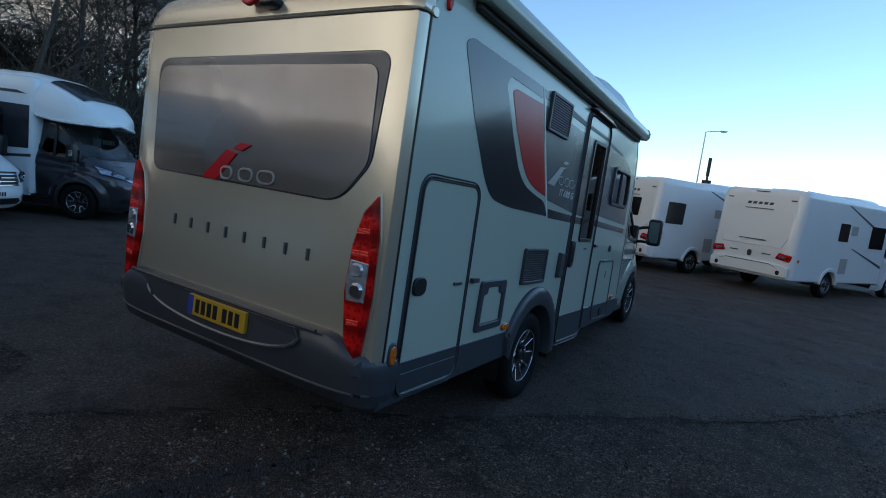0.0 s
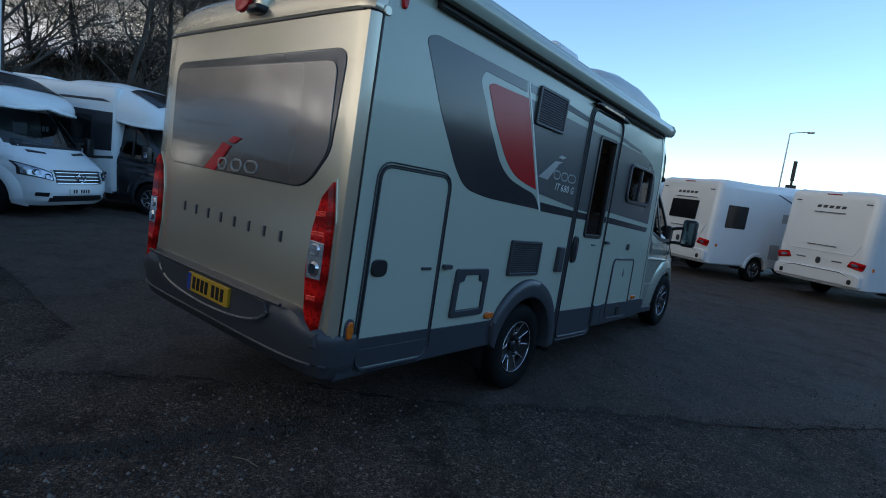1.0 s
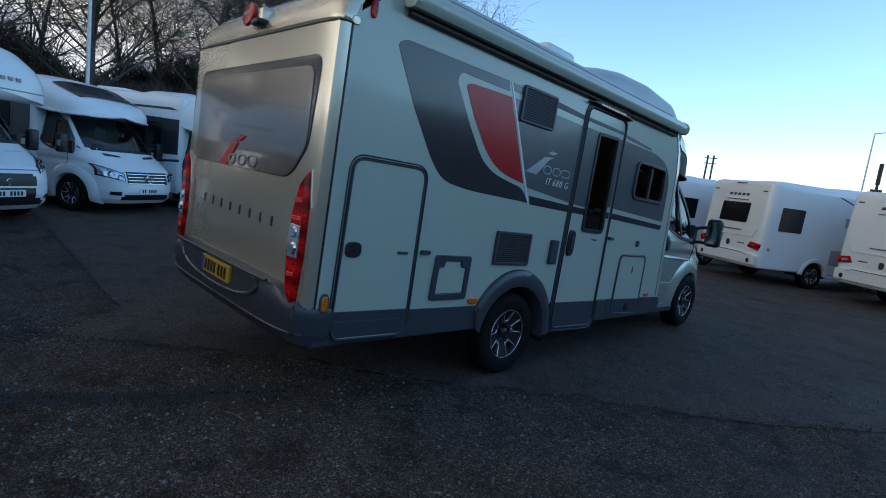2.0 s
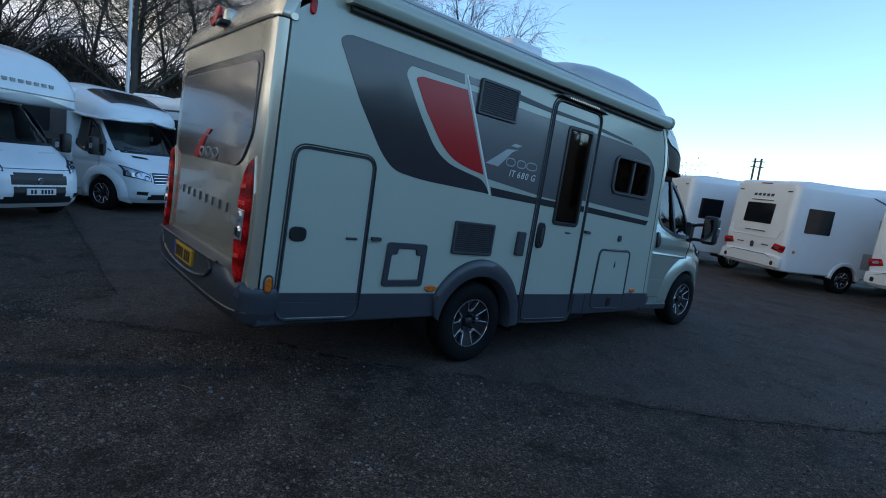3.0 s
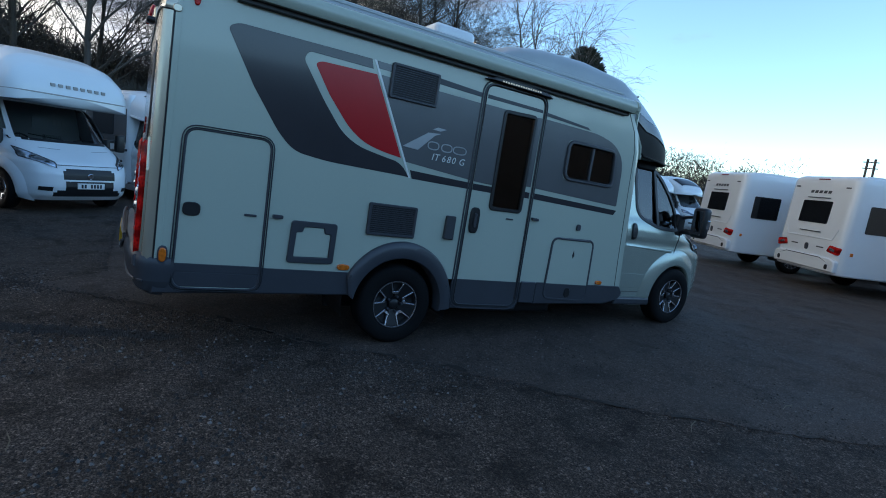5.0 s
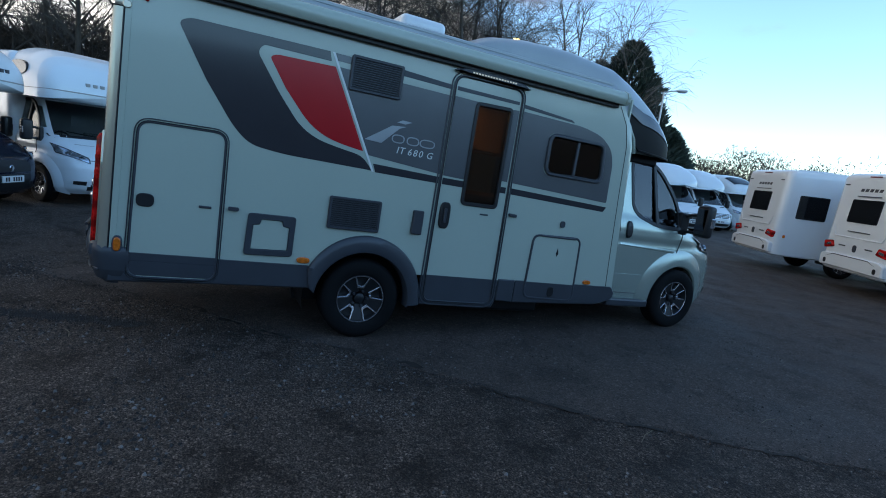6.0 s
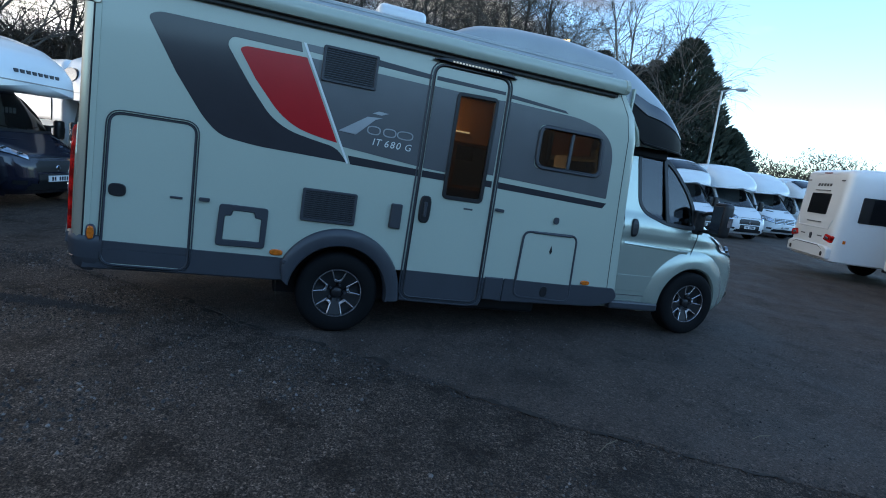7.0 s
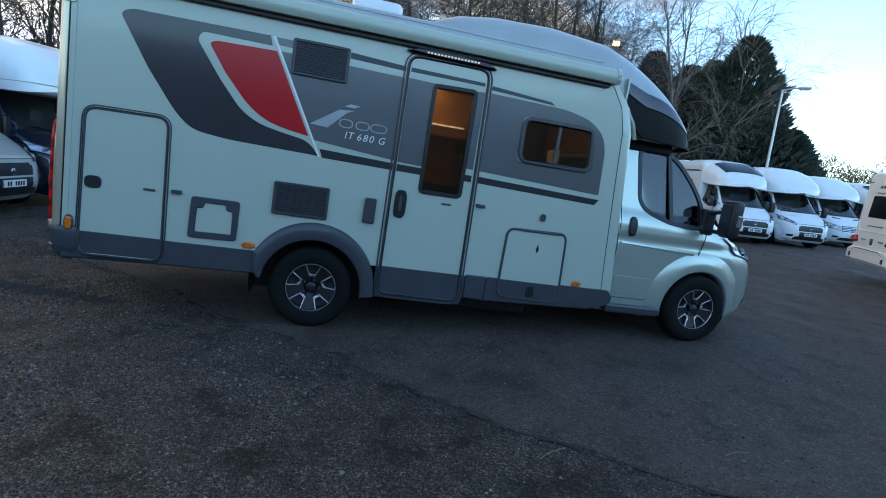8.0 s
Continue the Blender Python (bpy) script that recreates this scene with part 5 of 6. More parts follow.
def rear_motorhome(m, label, rear_window=True, side_window="square"):
    """A white coachbuilt motorhome; origin under its rear axle, front along +y."""
    v = thing("motorhome", label, "motorhome", m, "row of white motorhomes")
    half, y0, y1, top = 1.14, -1.95, 3.1, 2.80
    coach_body(v, y0, y1, half, top, WHITE, (0.0,), 0.44, 0.06)

    def back(a, b, d):
        return (a, y0 - d + 0.06 * max(0, b - 1.2), b)

    def rear(name, loop, material, d0=-0.01, d1=0.012, ch=0.004, label="", holes=()):
        return part(name, slab(loop, list(holes), back, d0, d1, ch), material, v, label)
    if rear_window:
        w = rear("rear_window", quad([(-0.52, 1.62), (0.48, 1.62), (0.50, 2.17), (-0.50, 2.17)], 0.04), DARKGLASS, -0.01, 0.02, 0.006, "dark tinted rear window")
    rear("recess_edge", rounded([(-0.92, 1.50), (-0.80, 1.25), (0.80, 1.25), (0.92, 1.50), (0.90, 1.52), (0.78, 1.28), (-0.78, 1.28), (-0.90, 1.52)], 0.02), WHITE, -0.01, 0.018, 0.006)
    rear("grab_bar", quad([(-0.38, 2.24), (0.38, 2.24), (0.38, 2.26), (-0.38, 2.26)], 0.008), TRIM, 0, 0.03)
    rear("grab_bar", quad([(-0.36, 1.40), (0.36, 1.40), (0.36, 1.42), (-0.36, 1.42)], 0.008), TRIM, 0, 0.03)
    for k in range(5):
        x = -0.36 + k * 0.15
        rear("logo_bar", [(x, 2.36), (x + 0.10, 2.36), (x + 0.125, 2.43), (x + 0.025, 2.43)], TRIMDARK, 0, 0.008, 0.002)
    rear("brake_light", quad([(-0.18, 2.70), (0.18, 2.70), (0.18, 2.725), (-0.18, 2.725)], 0.01), REDLENS, -0.05, 0.012)
    rear("bumper", rounded([(-1.08, 0.50), (1.08, 0.50), (1.08, 0.78), (0.9, 0.84), (-0.9, 0.84), (-1.08, 0.78)], 0.05), WHITE, -0.05, 0.07, 0.03)
    rear("bumper_line", rounded([(-0.86, 0.72), (-0.6, 0.80), (0.6, 0.80), (0.86, 0.72), (0.6, 0.82), (-0.6, 0.82)], 0.0), TRIM, 0.05, 0.074, 0.001)
    rear("badge", oval(0, 1.02, 0.06, 0.085), TRIM, 0, 0.02)
    for s in (1, -1):
        lamp = rear("tail_lamp", rounded([(s * 0.70, 0.98), (s * 1.06, 0.92), (s * 1.09, 1.10), (s * 0.78, 1.14)], 0.04), REDLENS, -0.08, 0.03, 0.012, "red wraparound tail lamp")
        part("clear_lens", slab(quad([(s * 0.80, 1.02), (s * 0.97, 0.99), (s * 0.97, 1.05), (s * 0.82, 1.08)] if s > 0 else [(s * 0.97, 0.99), (s * 0.80, 1.02), (s * 0.82, 1.08), (s * 0.97, 1.05)], 0.015), [], back, 0.025, 0.036, 0.004), CLEARLENS, lamp)
        rear("fog_lamp", oval(s * 0.86, 0.62, 0.05, 0.06), BLACK, 0.05, 0.08)
        rear("top_marker", quad([(s * 0.86 - 0.07, 2.50), (s * 0.86 + 0.07, 2.50), (s * 0.86 + 0.07, 2.53), (s * 0.86 - 0.07, 2.53)], 0.01), TRIMDARK, -0.03, 0.02)
        rear("letter_bar", [(s * 0.45 - 0.12, 1.035), (s * 0.45 + 0.12, 1.035), (s * 0.45 + 0.12, 1.065), (s * 0.45 - 0.12, 1.065)], TRIM, 0, 0.006, 0.001)

        def flank(a, b, d, s=s):
            return (s * (half + d), a, b)
        if side_window == "square":
            part("side_window", slab(quad([(-1.50, 1.50), (-0.72, 1.50), (-0.70, 2.14), (-1.48, 2.14)], 0.04), [], flank, -0.01, 0.016, 0.005), DARKGLASS, v)
        else:
            part("side_window", slab(quad([(0.10, 1.62), (0.62, 1.62), (0.62, 2.12), (0.10, 2.12)], 0.04), [], flank, -0.01, 0.016, 0.005), DARKGLASS, v)
            part("side_window", slab(quad([(1.9, 1.50), (2.75, 1.50), (2.75, 2.15), (1.9, 2.15)], 0.04), [], flank, -0.01, 0.016, 0.005), DARKGLASS, v)
        part("side_graphic", slab([(0.35, 2.62), (0.45, 2.62), (2.2, 2.10), (2.2, 2.02)], [], flank, -0.004, 0.004, 0.001), TRIMDARK, v)
        part("side_graphic", slab([(0.9, 1.45), (1.0, 1.45), (2.9, 1.0), (2.9, 0.92)], [], flank, -0.004, 0.004, 0.001), TRIMDARK, v)
        part("service_hatch", slab(quad([(0.45, 0.72), (0.85, 0.72), (0.85, 1.15), (0.45, 1.15)], 0.03), [], flank, -0.004, 0.008, 0.003), FABRIC, v)
        part("vent_grille", slab(quad([(0.75, 1.82), (1.10, 1.82), (1.10, 2.08), (0.75, 2.08)], 0.02), [], flank, -0.004, 0.012, 0.003), FABRIC, v)
        part("side_lamp", slab(quad([(-1.72, 0.94), (-1.66, 0.94), (-1.66, 1.02), (-1.72, 1.02)], 0.01), [], flank, -0.004, 0.02), ORANGE, v)
        wheel(v, s * 1.12, 0, 0.365, s)
        wheel(v, s * 1.06, 4.0, 0.365, s)
        part("roof_rail", tube([(s * 1.0, -1.6, 2.80), (s * 1.0, 2.2, 2.80)], 0.02), WHITE, v)
    st = [(0.9, 1.05, 2.70, 2.75), (1.3, 1.08, 2.70, 2.92), (2.2, 1.10, 2.60, 2.95), (3.0, 1.10, 2.05, 2.88), (3.5, 1.05, 1.99, 2.72), (3.9, 0.85, 1.99, 2.48), (4.1, 0.45, 1.99, 2.25), (4.15, 0.2, 2.0, 2.12)]
    part("roof_fairing", grid_mesh(dome(stations_even(st, 30), 0.0, 33, 3.4)), WHITE, v, smooth=True)
    part("roof_hatch", box(-0.35, 0.35, -0.9, -0.25, 2.79, 2.88, 0.03), WHITE, v)
    cab(v, (0, 4.0, 0), WHITE, fine=False)
    return v


def front_motorhome(m, label, paint=WHITE, cabpaint=WHITE, bumper=None, nose="low", style="fiat", tone=None, length=6.0, top=2.78, drop=0.0):
    """A coachbuilt motorhome seen from its cab; origin under its front axle, front along +y."""
    v = thing("motorhome", label, "motorhome", m, "parked row of motorhomes")
    half, y1, y0 = 1.14, -0.85, -length
    coach_body(v, y0, y1, half, top, paint, (-3.9,), 0.42)
    cab(v, (0, 0, 0), cabpaint, bumper, style, fine=False)
    for s in (1, -1):
        def flank(a, b, d, s=s):
            return (s * (half + d), a, b)
        part("side_window", slab(quad([(-2.3, 1.55), (-1.45, 1.55), (-1.45, 2.1), (-2.3, 2.1)], 0.06), [], flank, -0.01, 0.016, 0.005), DARKGLASS, v)
        if tone:
            part("side_graphic", slab([(-5.5, 1.2), (-0.95, 1.35), (-0.95, 2.2), (-5.5, 2.3)], [quad([(-2.29, 1.56), (-1.46, 1.56), (-1.46, 2.09), (-2.29, 2.09)], 0.06)], flank, -0.004, 0.004, 0.001), tone, v)
        part("side_graphic", slab([(-3.2, 1.02), (-0.9, 1.18), (-0.9, 1.24), (-3.2, 1.06)], [], flank, -0.004, 0.005, 0.001), TRIMDARK, v)
        part("side_graphic", slab([(-4.0, 2.42), (-1.0, 2.42), (-1.2, 2.48), (-4.0, 2.45)], [], flank, -0.004, 0.005, 0.001), TRIMDARK, v)
        part("skirt", slab([(-3.4, 0.40), (-0.9, 0.40), (-0.9, 0.55), (-3.4, 0.55)], [], flank, -0.04, 0.006, 0.004), paint, v)
        wheel(v, s * 1.06, 0, 0.365, s, alloy=True)
        wheel(v, s * 1.12, -3.9, 0.365, s, alloy=False)
    if nose in ("low", "plain"):
        st = [(-2.4, 1.05, 2.68, 2.78), (-1.9, 1.10, 2.66, 2.90), (-1.2, 1.12, 2.45, 2.92), (-0.9, 1.12, 2.05, 2.88), (-0.5, 1.08, 1.98, 2.72), (-0.2, 1.02, 1.97, 2.55), (0.0, 0.9, 1.97, 2.38), (0.12, 0.65, 1.98, 2.22), (0.18, 0.3, 2.0, 2.10)]
        st = [(y, w, base - (drop if base > 2.3 else 0), crown - drop * min(1, (crown - 2.1) / 0.6)) for y, w, base, crown in st]
        rows = dome(stations_even(st, 34), 0.0, 33, 3.6)
        part("roof_fairing", grid_mesh(rows), paint, v, smooth=True)
        if nose == "plain":
            for k in range(5):
                x = -0.32 + k * 0.14
                part("logo_bar", slab([(x, 2.17), (x + 0.09, 2.17), (x + 0.11, 2.24), (x + 0.02, 2.24)], [], lambda a, b, d: (a, 0.14 + d - (b - 2.1) * 0.9, b), -0.02, 0.012), TRIMDARK, v)
        glassrows = [] if nose == "plain" else [[(x, y + 0.01, z + 0.012) for x, y, z in r[9:24]] for r in rows if -0.78 < r[0][1] < -0.12]
        if glassrows:
            part("roof_window", grid_mesh(glassrows), DARKGLASS, v, "dark curved roof window", True)
        part("fairing_lip", tube([(r[0][0], r[0][1], r[0][2]) for r in rows[20:]] + [(r[-1][0], r[-1][1], r[-1][2]) for r in rows[:19:-1]], 0.03), paint, v, smooth=True)
    else:
        st = [(-1.6, 1.06, 2.6, 2.78), (-1.1, 1.13, 2.1, 2.95), (-0.8, 1.14, 2.02, 3.0), (-0.3, 1.14, 2.0, 2.96), (0.1, 1.13, 1.99, 2.84), (0.35, 1.10, 1.99, 2.66), (0.5, 1.02, 2.0, 2.48), (0.57, 0.85, 2.03, 2.32), (0.60, 0.5, 2.08, 2.22)]
        rows = dome(stations_even(st, 36), 0.0, 41, 4.2)
        part("overcab_pod", grid_mesh(rows), paint, v, "rounded overcab pod", True)
        under = [[(r[0][0], r[0][1], r[0][2]), (0, r[0][1], r[0][2] - 0.02), (r[-1][0], r[-1][1], r[-1][2])] for r in rows if r[0][1] > -1.0]
        part("pod_floor", grid_mesh(under), paint, v, smooth=True)
        part("pod_strip", tube([(r[3][0] * 1.004, r[3][1], 2.16) for r in rows[8:]] + [(r[-4][0] * 1.004, r[-4][1], 2.16) for r in rows[:7:-1]], 0.012), FABRIC, v, smooth=True)
        for k in range(8):
            x = -0.5 + k * 0.135
            part("logo_bar", box(x, x + 0.075, 0.505, 0.585, 2.30, 2.36, 0.004), TRIM if tone else FABRIC, v)
        for s in (1, -1):
            part("pod_window", slab(oval(-0.55, 2.52, 0.32, 0.14, 18, 2.2), [], lambda a, b, d, s=s: (s * (1.12 + d), a, b), -0.03, 0.03, 0.006), DARKGLASS, v)
    part("roof_box", box(-0.45, 0.45, -4.2, -3.3, top - 0.01, top + 0.12, 0.05, 3), WHITE, v)
    part("price_card", box(0.12, 0.42, -0.02, -0.012, 1.52, 1.72), PAPER, v).matrix_basis = pose(0, -0.12, 0.0)
    for k in range(5):
        part("price_bar", box(-0.38 + k * 0.09, -0.32 + k * 0.09, -0.15, -0.145, 1.60, 1.70), PAPER, v)
    return v


SMALLER = Matrix.Diagonal((0.92, 0.92, 0.92, 1))
rear_motorhome(pose(2.02, 13.02, 0, 0, 0, -29) @ SMALLER, "white coachbuilt motorhome with plain rear panel and red lamps", False, "two")
rear_motorhome(pose(-1.18, 13.06, 0, 0, 0, -29) @ SMALLER, "white coachbuilt motorhome with a dark rear window")
rear_motorhome(pose(-4.11, 13.9, 0, 0, 0, -29) @ SMALLER, "white coachbuilt motorhome with a dark rear window")
rear_motorhome(pose(7.34, 25.81, 0, 0, 0, -25), "white coachbuilt motorhome standing behind the others", False, "two")

ROW = -57.0
front_motorhome(pose(-11.2, 2.15, 0, 0, 0, ROW), "white low-profile motorhome with dark grey cab", WHITE, DARKCAB, DARKCAB, tone=DARKVINYL)
front_motorhome(pose(-10.85, -0.78, 0, 0, 0, ROW), "white low-profile motorhome with wide slatted grille", style="star", tone=GREYVINYL, top=2.58, drop=0.2)
front_motorhome(pose(-8.8, -3.36, 0, 0, 0, -52), "white overcab motorhome with rounded pod", nose="pod", top=2.85)
front_motorhome(pose(-7.16, -5.16, 0, 0, 0, -19), "white low-profile motorhome with dark blue cab", WHITE, BLUECAB, BLUECAB, nose="pod", tone=GREYVINYL)
front_motorhome(pose(-4.95, -5.65, 0, 0, 0, -5), "beige silver motorhome with black grille", CREAM, CREAM, nose="low")
for x, y, nose, style in ((-12.0, 14.9, "low", "fiat"), (-12.2, 17.5, "plain", "fiat"), (-14.0, 21.6, "plain", "star"), (-14.6, 25.0, "low", "fiat")):
    front_motorhome(pose(x, y, 0, 0, 0, -94), "white motorhome parked in the far row", nose=nose, style=style)


# ---- street lamps, posts ----
def street_lamp(x, y, h, arm, turn, lit=False, label="grey steel street lamp"):
    v = thing("street_lamp", label, "street lamp", pose(x, y, 0, 0, 0, turn), "street lamps")
    part("pole", tube([(0, 0, 0), (0, 0, 1.2), (0, 0, 1.25), (0, 0, h)], [0.09, 0.09, 0.065, 0.045], sides=10), STEEL, v, smooth=True)
    part("arm", tube([(0, 0, h - 0.03), (arm * 0.5, 0, h + 0.05), (arm, 0, h + 0.08)], 0.03, sides=8), STEEL, v, smooth=True)
    head = part("lamp_head", box(arm - 0.05, arm + 0.45, -0.1, 0.1, h + 0.03, h + 0.12, 0.03, 3), STEEL, v, smooth=True)
    part("diffuser", box(arm + 0.02, arm + 0.38, -0.09, 0.09, h - (0.22 if lit else 0.01), h + 0.03, 0.02), LAMPGLOW if lit else STEEL, head)
    return v


street_lamp(-15.6, 19.0, 6.4, 0.6, 40)
street_lamp(-25.6, 15.4, 9.7, 0.5, 40, True, "tall street lamp, lit")
street_lamp(-17.5, -0.2, 9.0, 0.5, 0)
street_lamp(-3.9, 40.7, 8.0, 1.0, 0)
street_lamp(9.0, 45.0, 8.5, 1.0, 60)
sign = thing("sign_post", "dark post with a tall narrow box sign", "sign", pose(-3.6, 44.0, 0))
part("post", tube([(0, 0, 0), (0, 0, 5.6)], 0.09, sides=8), BLACK, sign)
part("sign_box", box(-0.13, 0.13, -0.1, 0.1, 4.9, 6.4, 0.05), BLACK, sign)
part("sign_plate", box(-0.35, 0.35, -0.03, 0.03, 4.2, 4.6, 0.02), BLACK, sign)
pole = thing("utility_pole", "twin wooden utility pole far beyond the yard", "pole", pose(-33, 92, 0, 0, 0, 15))
for s in (-1, 1):
    part("post", tube([(s * 0.5, 0, 0), (s * 0.45, 0, 11)], 0.16, sides=8), BARK, pole)
    for z in (9.6, 10.5):
        part("cross_arm", tube([(s * 0.45 - 0.5, s * 0.1, z), (s * 0.45 + 0.5, s * 0.1, z)], 0.08), BARK, pole)


# ---- trees ----
def raw_mesh(name, verts, faces, material, parent, kind="", label=""):
    me = bpy.data.meshes.new(name)
    me.from_pydata(verts, [], faces)
    me.materials.append(material)
    ob = new(name, me)
    ob.parent = parent
    return tagged(ob, label, kind=kind)


def limb(verts, faces, a, b, ra, rb, sides):
    d = (b - a).normalized()
    u = d.orthogonal().normalized()
    w = d.cross(u)
    k = len(verts)
    for p, r in ((a, ra), (b, rb)):
        for j in range(sides):
            t = 2 * math.pi * j / sides
            verts.append(p + (u * math.cos(t) + w * math.sin(t)) * r)
    for j in range(sides):
        faces.append((k + j, k + (j + 1) % sides, k + sides + (j + 1) % sides, k + sides + j))


def bare_tree(seed, height, material=BARK, droop=0.0, twigs=2600, upright=0.5, thin=0.006):
    rnd = random.Random(seed)
    v = thing("tree", "tall leafless deciduous tree with fine twigs", "tree", None, "bare trees")
    tv, tf, cv, cf = [], [], [], []
    tips = []
    p, r = Vector((0, 0, 0)), height * 0.013
    d = Vector((rnd.uniform(-0.06, 0.06), rnd.uniform(-0.06, 0.06), 1)).normalized()
    steps = 9
    for i in range(steps):
        q = p + d * height * 0.75 / steps
        r2 = r * 0.86
        limb(tv, tf, p, q, r, r2, 8)
        if i >= 2:
            for _ in range(2 if i < 6 else 3):
                a = rnd.uniform(0, 2 * math.pi)
                out = Vector((math.cos(a), math.sin(a), rnd.uniform(0.4, 1.1) + upright * 0.6)).normalized()
                tips.append((p.lerp(q, rnd.random()), out, r2 * rnd.uniform(0.4, 0.6), height * rnd.uniform(0.10, 0.17) * (1.15 - i * 0.05), 0))
        p, r = q, r2
        d = (d + Vector((rnd.uniform(-0.12, 0.12), rnd.uniform(-0.12, 0.12), 0.1))).normalized()
    for _ in range(3):
        tips.append((p, (d + Vector((rnd.uniform(-0.4, 0.4), rnd.uniform(-0.4, 0.4), 0.3))).normalized(), r * 0.7, height * 0.12, 0))
    count = 0
    while tips and count < twigs:
        s, dr, rad, ln, lev = tips.pop(0)
        count += 1
        bend = Vector((rnd.uniform(-0.25, 0.25), rnd.uniform(-0.25, 0.25), rnd.uniform(-0.05, 0.25) - droop * lev * 0.12))
        mid = s + dr * ln * 0.5
        dr2 = (dr + bend).normalized()
        e = mid + dr2 * ln * 0.5
        if lev < 3:
            limb(cv, cf, s, mid, rad, rad * 0.8, 5 if lev < 2 else 3)
            limb(cv, cf, mid, e, rad * 0.8, rad * 0.6, 5 if lev < 2 else 3)
        else:
            limb(cv, cf, s, e, rad, rad * 0.55, 3)
        if lev < 7:
            for base, k in ((e, 2), (mid, 1 if rnd.random() < 0.75 else 0)):
                for _ in range(k):
                    turn = Vector((rnd.uniform(-1, 1), rnd.uniform(-1, 1), rnd.uniform(-0.45, 0.75) - droop * 0.35 * lev)) * 0.75
                    tips.append((base, (dr2 + turn).normalized(), max(thin, rad * rnd.uniform(0.48, 0.62)), ln * rnd.uniform(0.62, 0.88), lev + 1))
    raw_mesh("trunk", tv, tf, material, v)
    raw_mesh("crown", cv, cf, material, v)
    return v


def conifer(seed, height, width):
    rnd = random.Random(seed)
    v = thing("conifer", "dense dark green conifer", "tree", None, "conifers")
    tv, tf = [], []
    limb(tv, tf, Vector((0, 0, 0)), Vector((0, 0, height * 0.95)), 0.22, 0.03, 8)
    raw_mesh("trunk", tv, tf, BARK, v)
    cv, cf = [], []
    for _ in range(14000):
        h = rnd.random() ** 1.15
        z = 0.25 + h * (height - 0.2)
        a = rnd.uniform(0, 2 * math.pi)
        lump = 0.78 + 0.30 * noise.noise(Vector((math.cos(a) * 1.6, math.sin(a) * 1.6, z * 0.55 + seed * 9))) + 0.14 * noise.noise(Vector((math.cos(a) * 5, math.sin(a) * 5, z * 1.9 + seed)))
        rr = width * (1 - h) ** 0.62 * lump * (1 - 0.35 * rnd.random() ** 2) * min(1, 0.6 + h * 3)
        c = Vector((math.cos(a) * rr, math.sin(a) * rr, z))
        out = Vector((math.cos(a), math.sin(a), 0.55)).normalized()
        t = out.orthogonal().normalized()
        t.rotate(Matrix.Rotation(rnd.uniform(0, 6.28), 3, out))
        s = rnd.uniform(0.10, 0.30)
        k = len(cv)
        cv += [c - t * s * 0.4, c + t * s * 0.4, c + out * s * 1.3 + Vector((0, 0, s * 0.4))]
        cf.append((k, k + 1, k + 2))
    raw_mesh("crown", cv, cf, NEEDLES, v)
    return v


def thicket(name, line, h, depth, n, material, label, size=(0.2, 0.6), seed=1, wide=0.11):
    """A band of winter scrub along a line of ground points."""
    rnd = random.Random(seed)
    cv, cf = [], []
    pts = even(line, 200)
    for _ in range(n):
        x, y = pts[rnd.randrange(200)]
        x, y = x + rnd.gauss(0, depth), y + rnd.gauss(0, depth)
        top = h * (0.72 + 0.4 * noise.noise(Vector((x * 0.16, y * 0.16, seed))) + 0.16 * noise.noise(Vector((x * 0.7, y * 0.7, seed))))
        z = max(0.0, top) * rnd.random() ** 0.75
        c = Vector((x, y, z))
        d = Vector((rnd.uniform(-1, 1), rnd.uniform(-1, 1), rnd.uniform(0.1, 1.4))).normalized()
        t = d.orthogonal().normalized()
        t.rotate(Matrix.Rotation(rnd.uniform(0, 6.28), 3, d))
        s = rnd.uniform(*size)
        k = len(cv)
        cv += [c - t * s * wide, c + t * s * wide, c + d * s]
        cf.append((k, k + 1, k + 2))
    ob = raw_mesh(name, cv, cf, material, None, "stuff", label)
    return tagged(ob, category="hedge")


rnd = random.Random(5)
oaks = [bare_tree(11 + k, 14 + k, BARK, 0.25, 8000, 0.35) for k in range(4)]
birches = [bare_tree(31 + k, 12.5 + k, BIRCH, 0.7, 1500, 0.9) for k in range(2)]
first = [(-23, -16), (-25, -9.5), (-22.5, -4), (-26, 1)]
spots = [(-22, 4.5), (-25, 8.5), (-29, 12), (-23.5, 11.5), (-28, -13), (-27.5, -3.5), (-30, 5.5), (-24.5, 15), (-28, 18), (-21, -21), (-22, 0.5), (-26, 13.5), (-31, 21), (-33, -8), (-34, 0), (-33, 9), (-35, 16), (-31, -18), (-25.5, -6.5), (-24, 6.5), (-27, 10), (-30.5, 2.5), (-36, 5), (-29, -8), (-32, 13.5), (-24, -13), (-20.8, -11), (-26.5, -20)]
for t, (x, y) in zip(oaks, first):
    t.matrix_basis = pose(x, y, 0)
for i, (x, y) in enumerate(spots):
    copy_thing(oaks[i % 4], pose(x, y, -0.1, 0, 0, 70 * i + 20))
for i, (x, y) in enumerate(((-21.8, 18.6), (-20.3, 17.2), (-24.5, 19.5), (-19.6, 19.6))):
    if i < 2:
        birches[i].matrix_basis = pose(x, y, 0, 0, 4, 30)
    else:
        copy_thing(birches[i % 2], pose(x, y, 0, 3, -5, 100 * i))
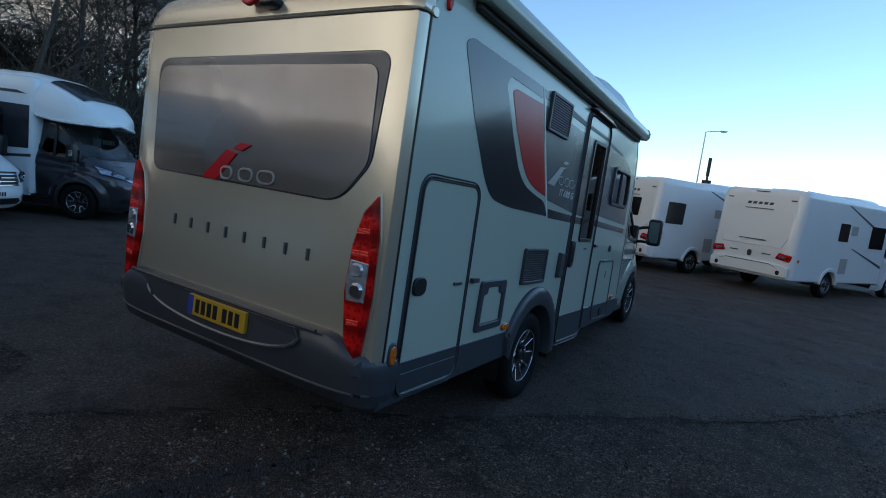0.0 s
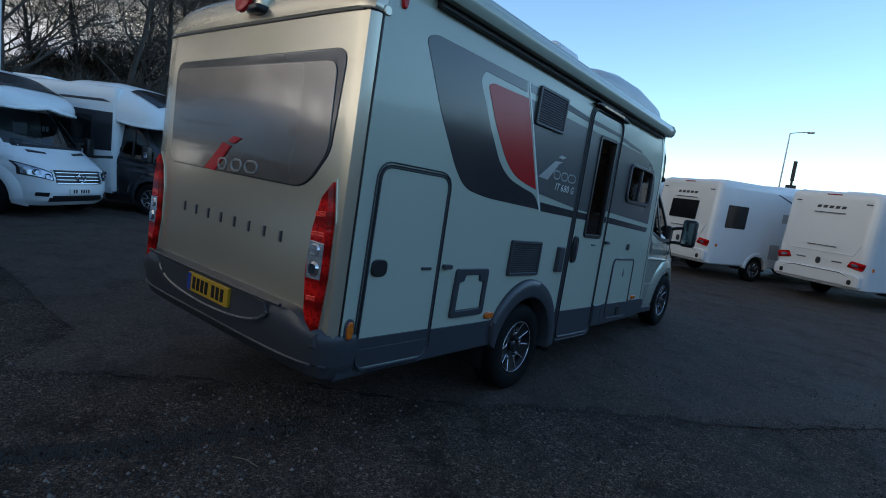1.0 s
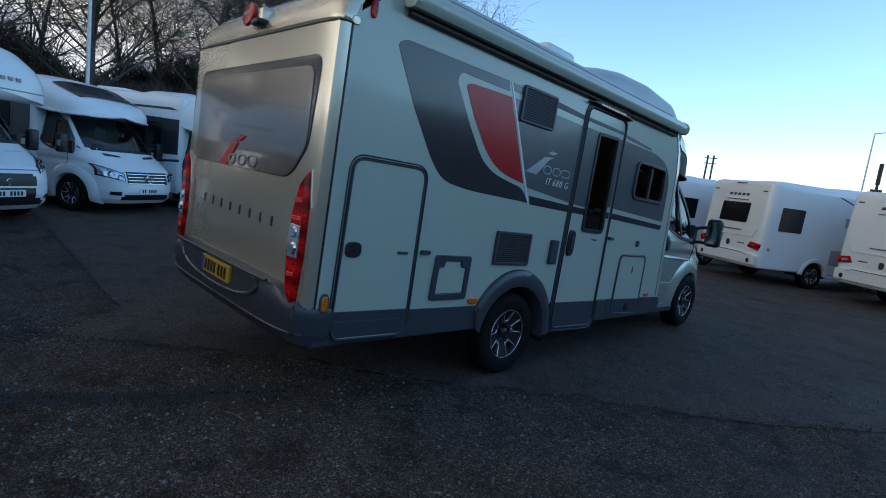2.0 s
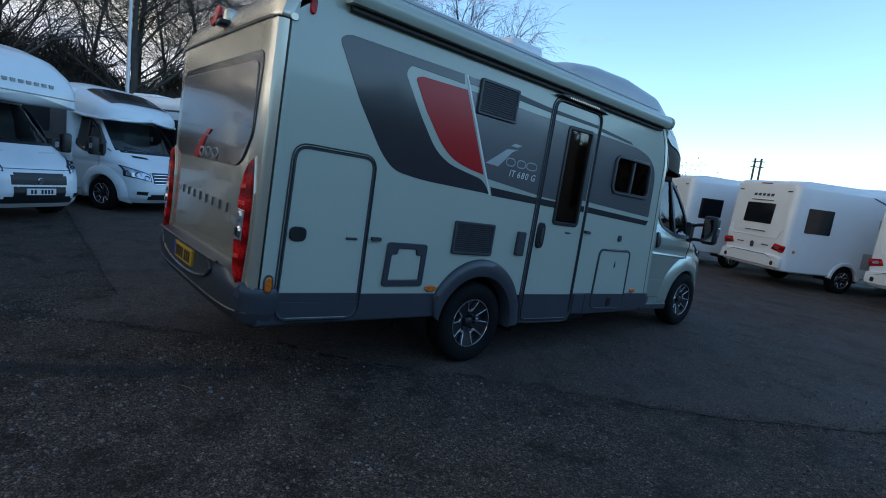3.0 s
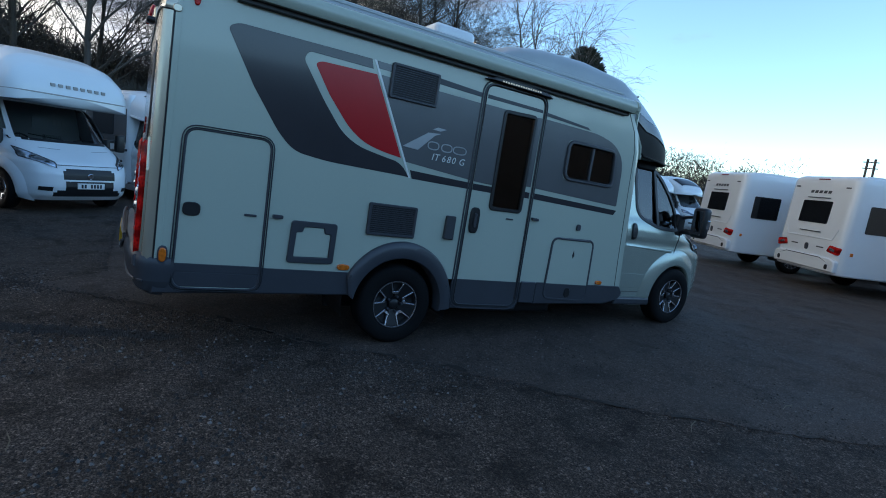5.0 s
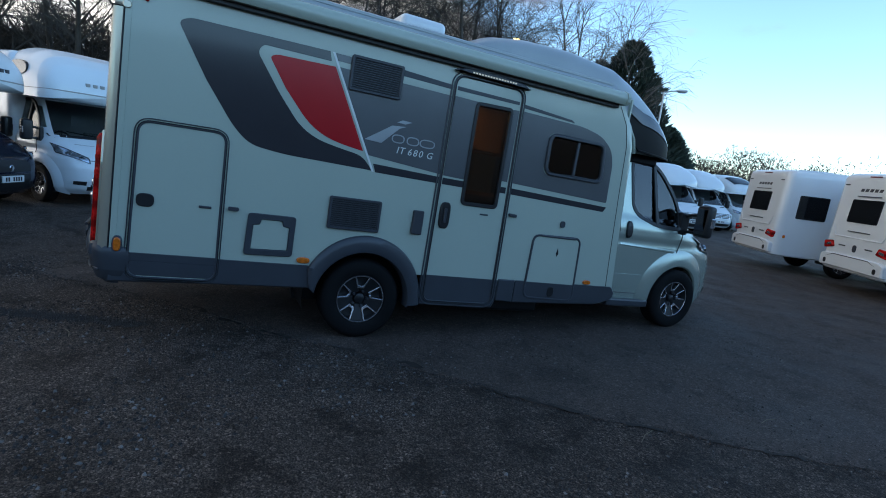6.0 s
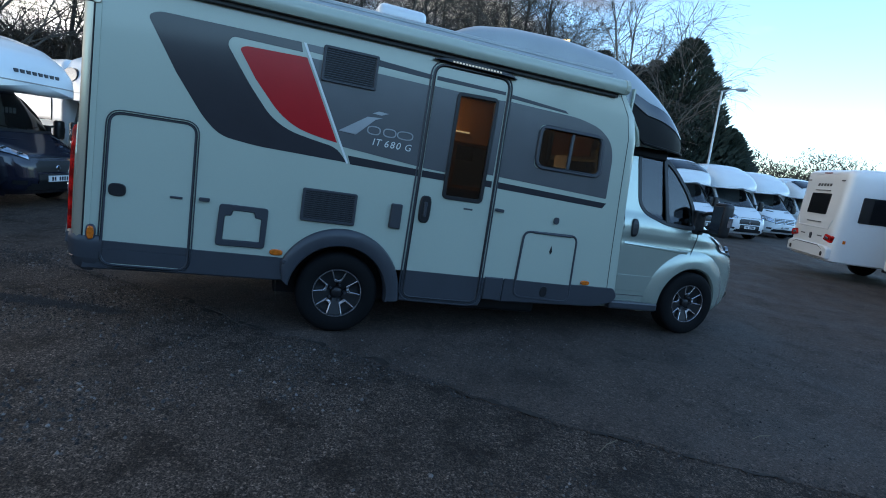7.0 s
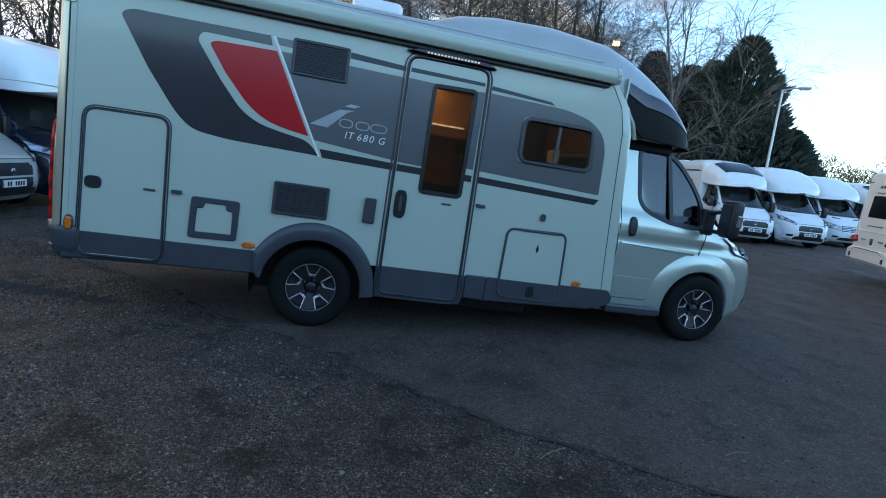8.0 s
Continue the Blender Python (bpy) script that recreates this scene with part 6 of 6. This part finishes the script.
for i, (x, y, h, w) in enumerate(((-21.35, 21.9, 10.0, 4.8), (-23.2, 19.75, 8.4, 4.0), (-25.3, 18.7, 9.4, 3.6), (-19.7, 23.9, 5.2, 3.4), (-24.2, 25.0, 8.2, 4.6), (-25.0, 22.5, 9.4, 3.2))):
    conifer(i + 1, h, w).matrix_basis = pose(x, y, 0)
thicket("hedge", [(-20.5, -14), (-20, -10), (-20.5, 0), (-20, 8), (-19.5, 16)], 4.0, 1.2, 150000, HEDGE, "dark leafless hedge and scrub behind the vehicles", (0.25, 0.8), 3, 0.022)
thicket("woodland", [(-36, -20), (-37, -12), (-38, 4), (-37, 13)], 8.3, 3.0, 100000, HEDGE, "dense bare woodland behind the trees", (0.5, 1.4), 13, 0.03)
far = [bare_tree(51 + k, 9.0, BARK, 0.2, 3000, 0.0, 0.02) for k in range(2)]
for i in range(26):
    az = radians(lerp(i, [0, 25], [47, -24]) + rnd.uniform(-1, 1))
    dist = rnd.uniform(85, 120)
    m = pose(2 - dist * math.sin(az), dist * math.cos(az), 0, 0, 0, rnd.uniform(0, 360)) @ Matrix.Diagonal((*[rnd.uniform(0.5, 0.8)] * 3, 1))
    if i < 2:
        far[i].matrix_basis = m
    else:
        copy_thing(far[i % 2], m)
thicket("treeline", [(-95, 60), (-62, 82), (-30, 98), (10, 104), (50, 98)], 7.0, 2.6, 70000, HEDGE, "distant winter hedgerow", (0.4, 1.1), 7)
thicket("treeline", [(-110, 45), (-84, 70), (-62, 84), (-48, 92)], 11.5, 4.0, 50000, HEDGE, "distant winter hedgerow", (0.3, 0.8), 17)
# out of view, added so that the motorhome's side reflects something dark
thicket("hedge", [(13.5, 52), (25, 46), (36, 36), (43, 24)], 9.5, 1.5, 30000, HEDGE, "unseen dark hedge added to darken reflections in the motorhome's side", (0.6, 1.8), 9)


# ---- loose bits on the asphalt ----
cv, cf = [], []
for _ in range(120000):
    x, y = rnd.uniform(-3.5, 5.5), rnd.uniform(-5.0, 6.5)
    lane = y - x > lerp(x, [-2.3, 0.4, 2.35, 8.0], [-0.6, -0.42, -0.2, 3.0])
    if rnd.random() > (0.02 if lane else 0.34) + noise.noise(Vector((x * 0.8, y * 0.8, 0))) * 1.3 + noise.noise(Vector((x * 3.1, y * 3.1, 4))) * 0.5:
        continue
    s = 0.003 + 0.014 * rnd.random() ** 2.0
    k, a = len(cv), rnd.uniform(0, 6.28)
    base = [Vector((x + s * math.cos(a + j * 1.57) * rnd.uniform(0.7, 1.2), y + s * math.sin(a + j * 1.57) * rnd.uniform(0.7, 1.2), 0.0)) for j in range(4)]
    cv += base + [Vector((x + rnd.uniform(-s, s) * 0.3, y + rnd.uniform(-s, s) * 0.3, s * rnd.uniform(0.6, 1.1)))]
    cf += [(k + j, k + (j + 1) % 4, k + 4) for j in range(4)]
tagged(raw_mesh("chippings", cv, cf, STONE, None, "stuff", "loose grey stone chippings on the asphalt"), category="gravel")
for x, y, a, ln in ((2.07, 1.5, 120, 0.12), (2.1, 2.75, 100, 0.1), (-0.32, -2.25, 20, 0.09), (1.0, -2.6, 10, 0.1), (3.0, 3.4, 60, 0.07)):
    st = thing("straw_stalk", "dry pale stalk lying on the asphalt", "litter", pose(x, y, 0.006, 0, 0, a), "dry stalks")
    part("stem", tube([(-ln, 0, 0), (0, 0.01, 0.004), (ln, -0.01, 0)], 0.003, sides=5), STRAW, st)
crumbs_v, crumbs_f = [], []
for k, (line, wide) in enumerate((([(-3.4, -4.6), (-2.7, -3.5)] + SEAM, 1.0), ([(-1.5, -3.9), (-1.2, -3.4), (-0.92, -2.86), (-0.81, -2.58), (-0.71, -2.27), (-0.5, -1.8)], 0.6), ([(-3.0, -2.35), (-7.0, -2.28), (-14.0, -2.3)], 0.8))):
    cv, cf = [], []
    pts = ragged(line, 300, 0.10, 3.0 + k)
    for i, (x, y) in enumerate(pts):
        w = wide * max(0.003, 0.014 + 0.036 * noise.noise(Vector((i * 0.35, k * 7.0, 0))) + rnd.uniform(-0.012, 0.016))
        dx, dy = pts[min(299, i + 1)][0] - pts[max(0, i - 1)][0], pts[min(299, i + 1)][1] - pts[max(0, i - 1)][1]
        q = math.hypot(dx, dy)
        cv += [Vector((x - dy / q * w, y + dx / q * w, 0.009)), Vector((x + dy / q * w, y - dx / q * w, 0.009))]
        for _ in range(14 if k < 2 else 3):
            cx, cy, r = x + rnd.gauss(0, 0.07) * wide, y + rnd.gauss(0, 0.07) * wide, rnd.uniform(0.004, 0.012)
            j, turn = len(crumbs_v), rnd.uniform(0, 6.28)
            crumbs_v += [Vector((cx + r * math.cos(turn + c * 1.57), cy + r * math.sin(turn + c * 1.57), 0.004)) for c in range(4)] + [Vector((cx, cy, 0.004 + r * rnd.uniform(0.7, 1.2)))]
            crumbs_f += [(j + c, j + (c + 1) % 4, j + 4) for c in range(4)]
    cf = [(2 * i, 2 * i + 1, 2 * i + 3, 2 * i + 2) for i in range(299) if noise.noise(Vector((i * 0.21, 3.0, k + 1.0))) > 0.0]
    tagged(raw_mesh("repair_seam", cv, cf, ASPHALT_DARK, None, "structure", "dark ragged seam in the asphalt"), category="seam")
tagged(raw_mesh("crumbled_asphalt", crumbs_v, crumbs_f, CRUMB, None, "stuff", "dark crumbs of asphalt along the seams"), category="gravel")
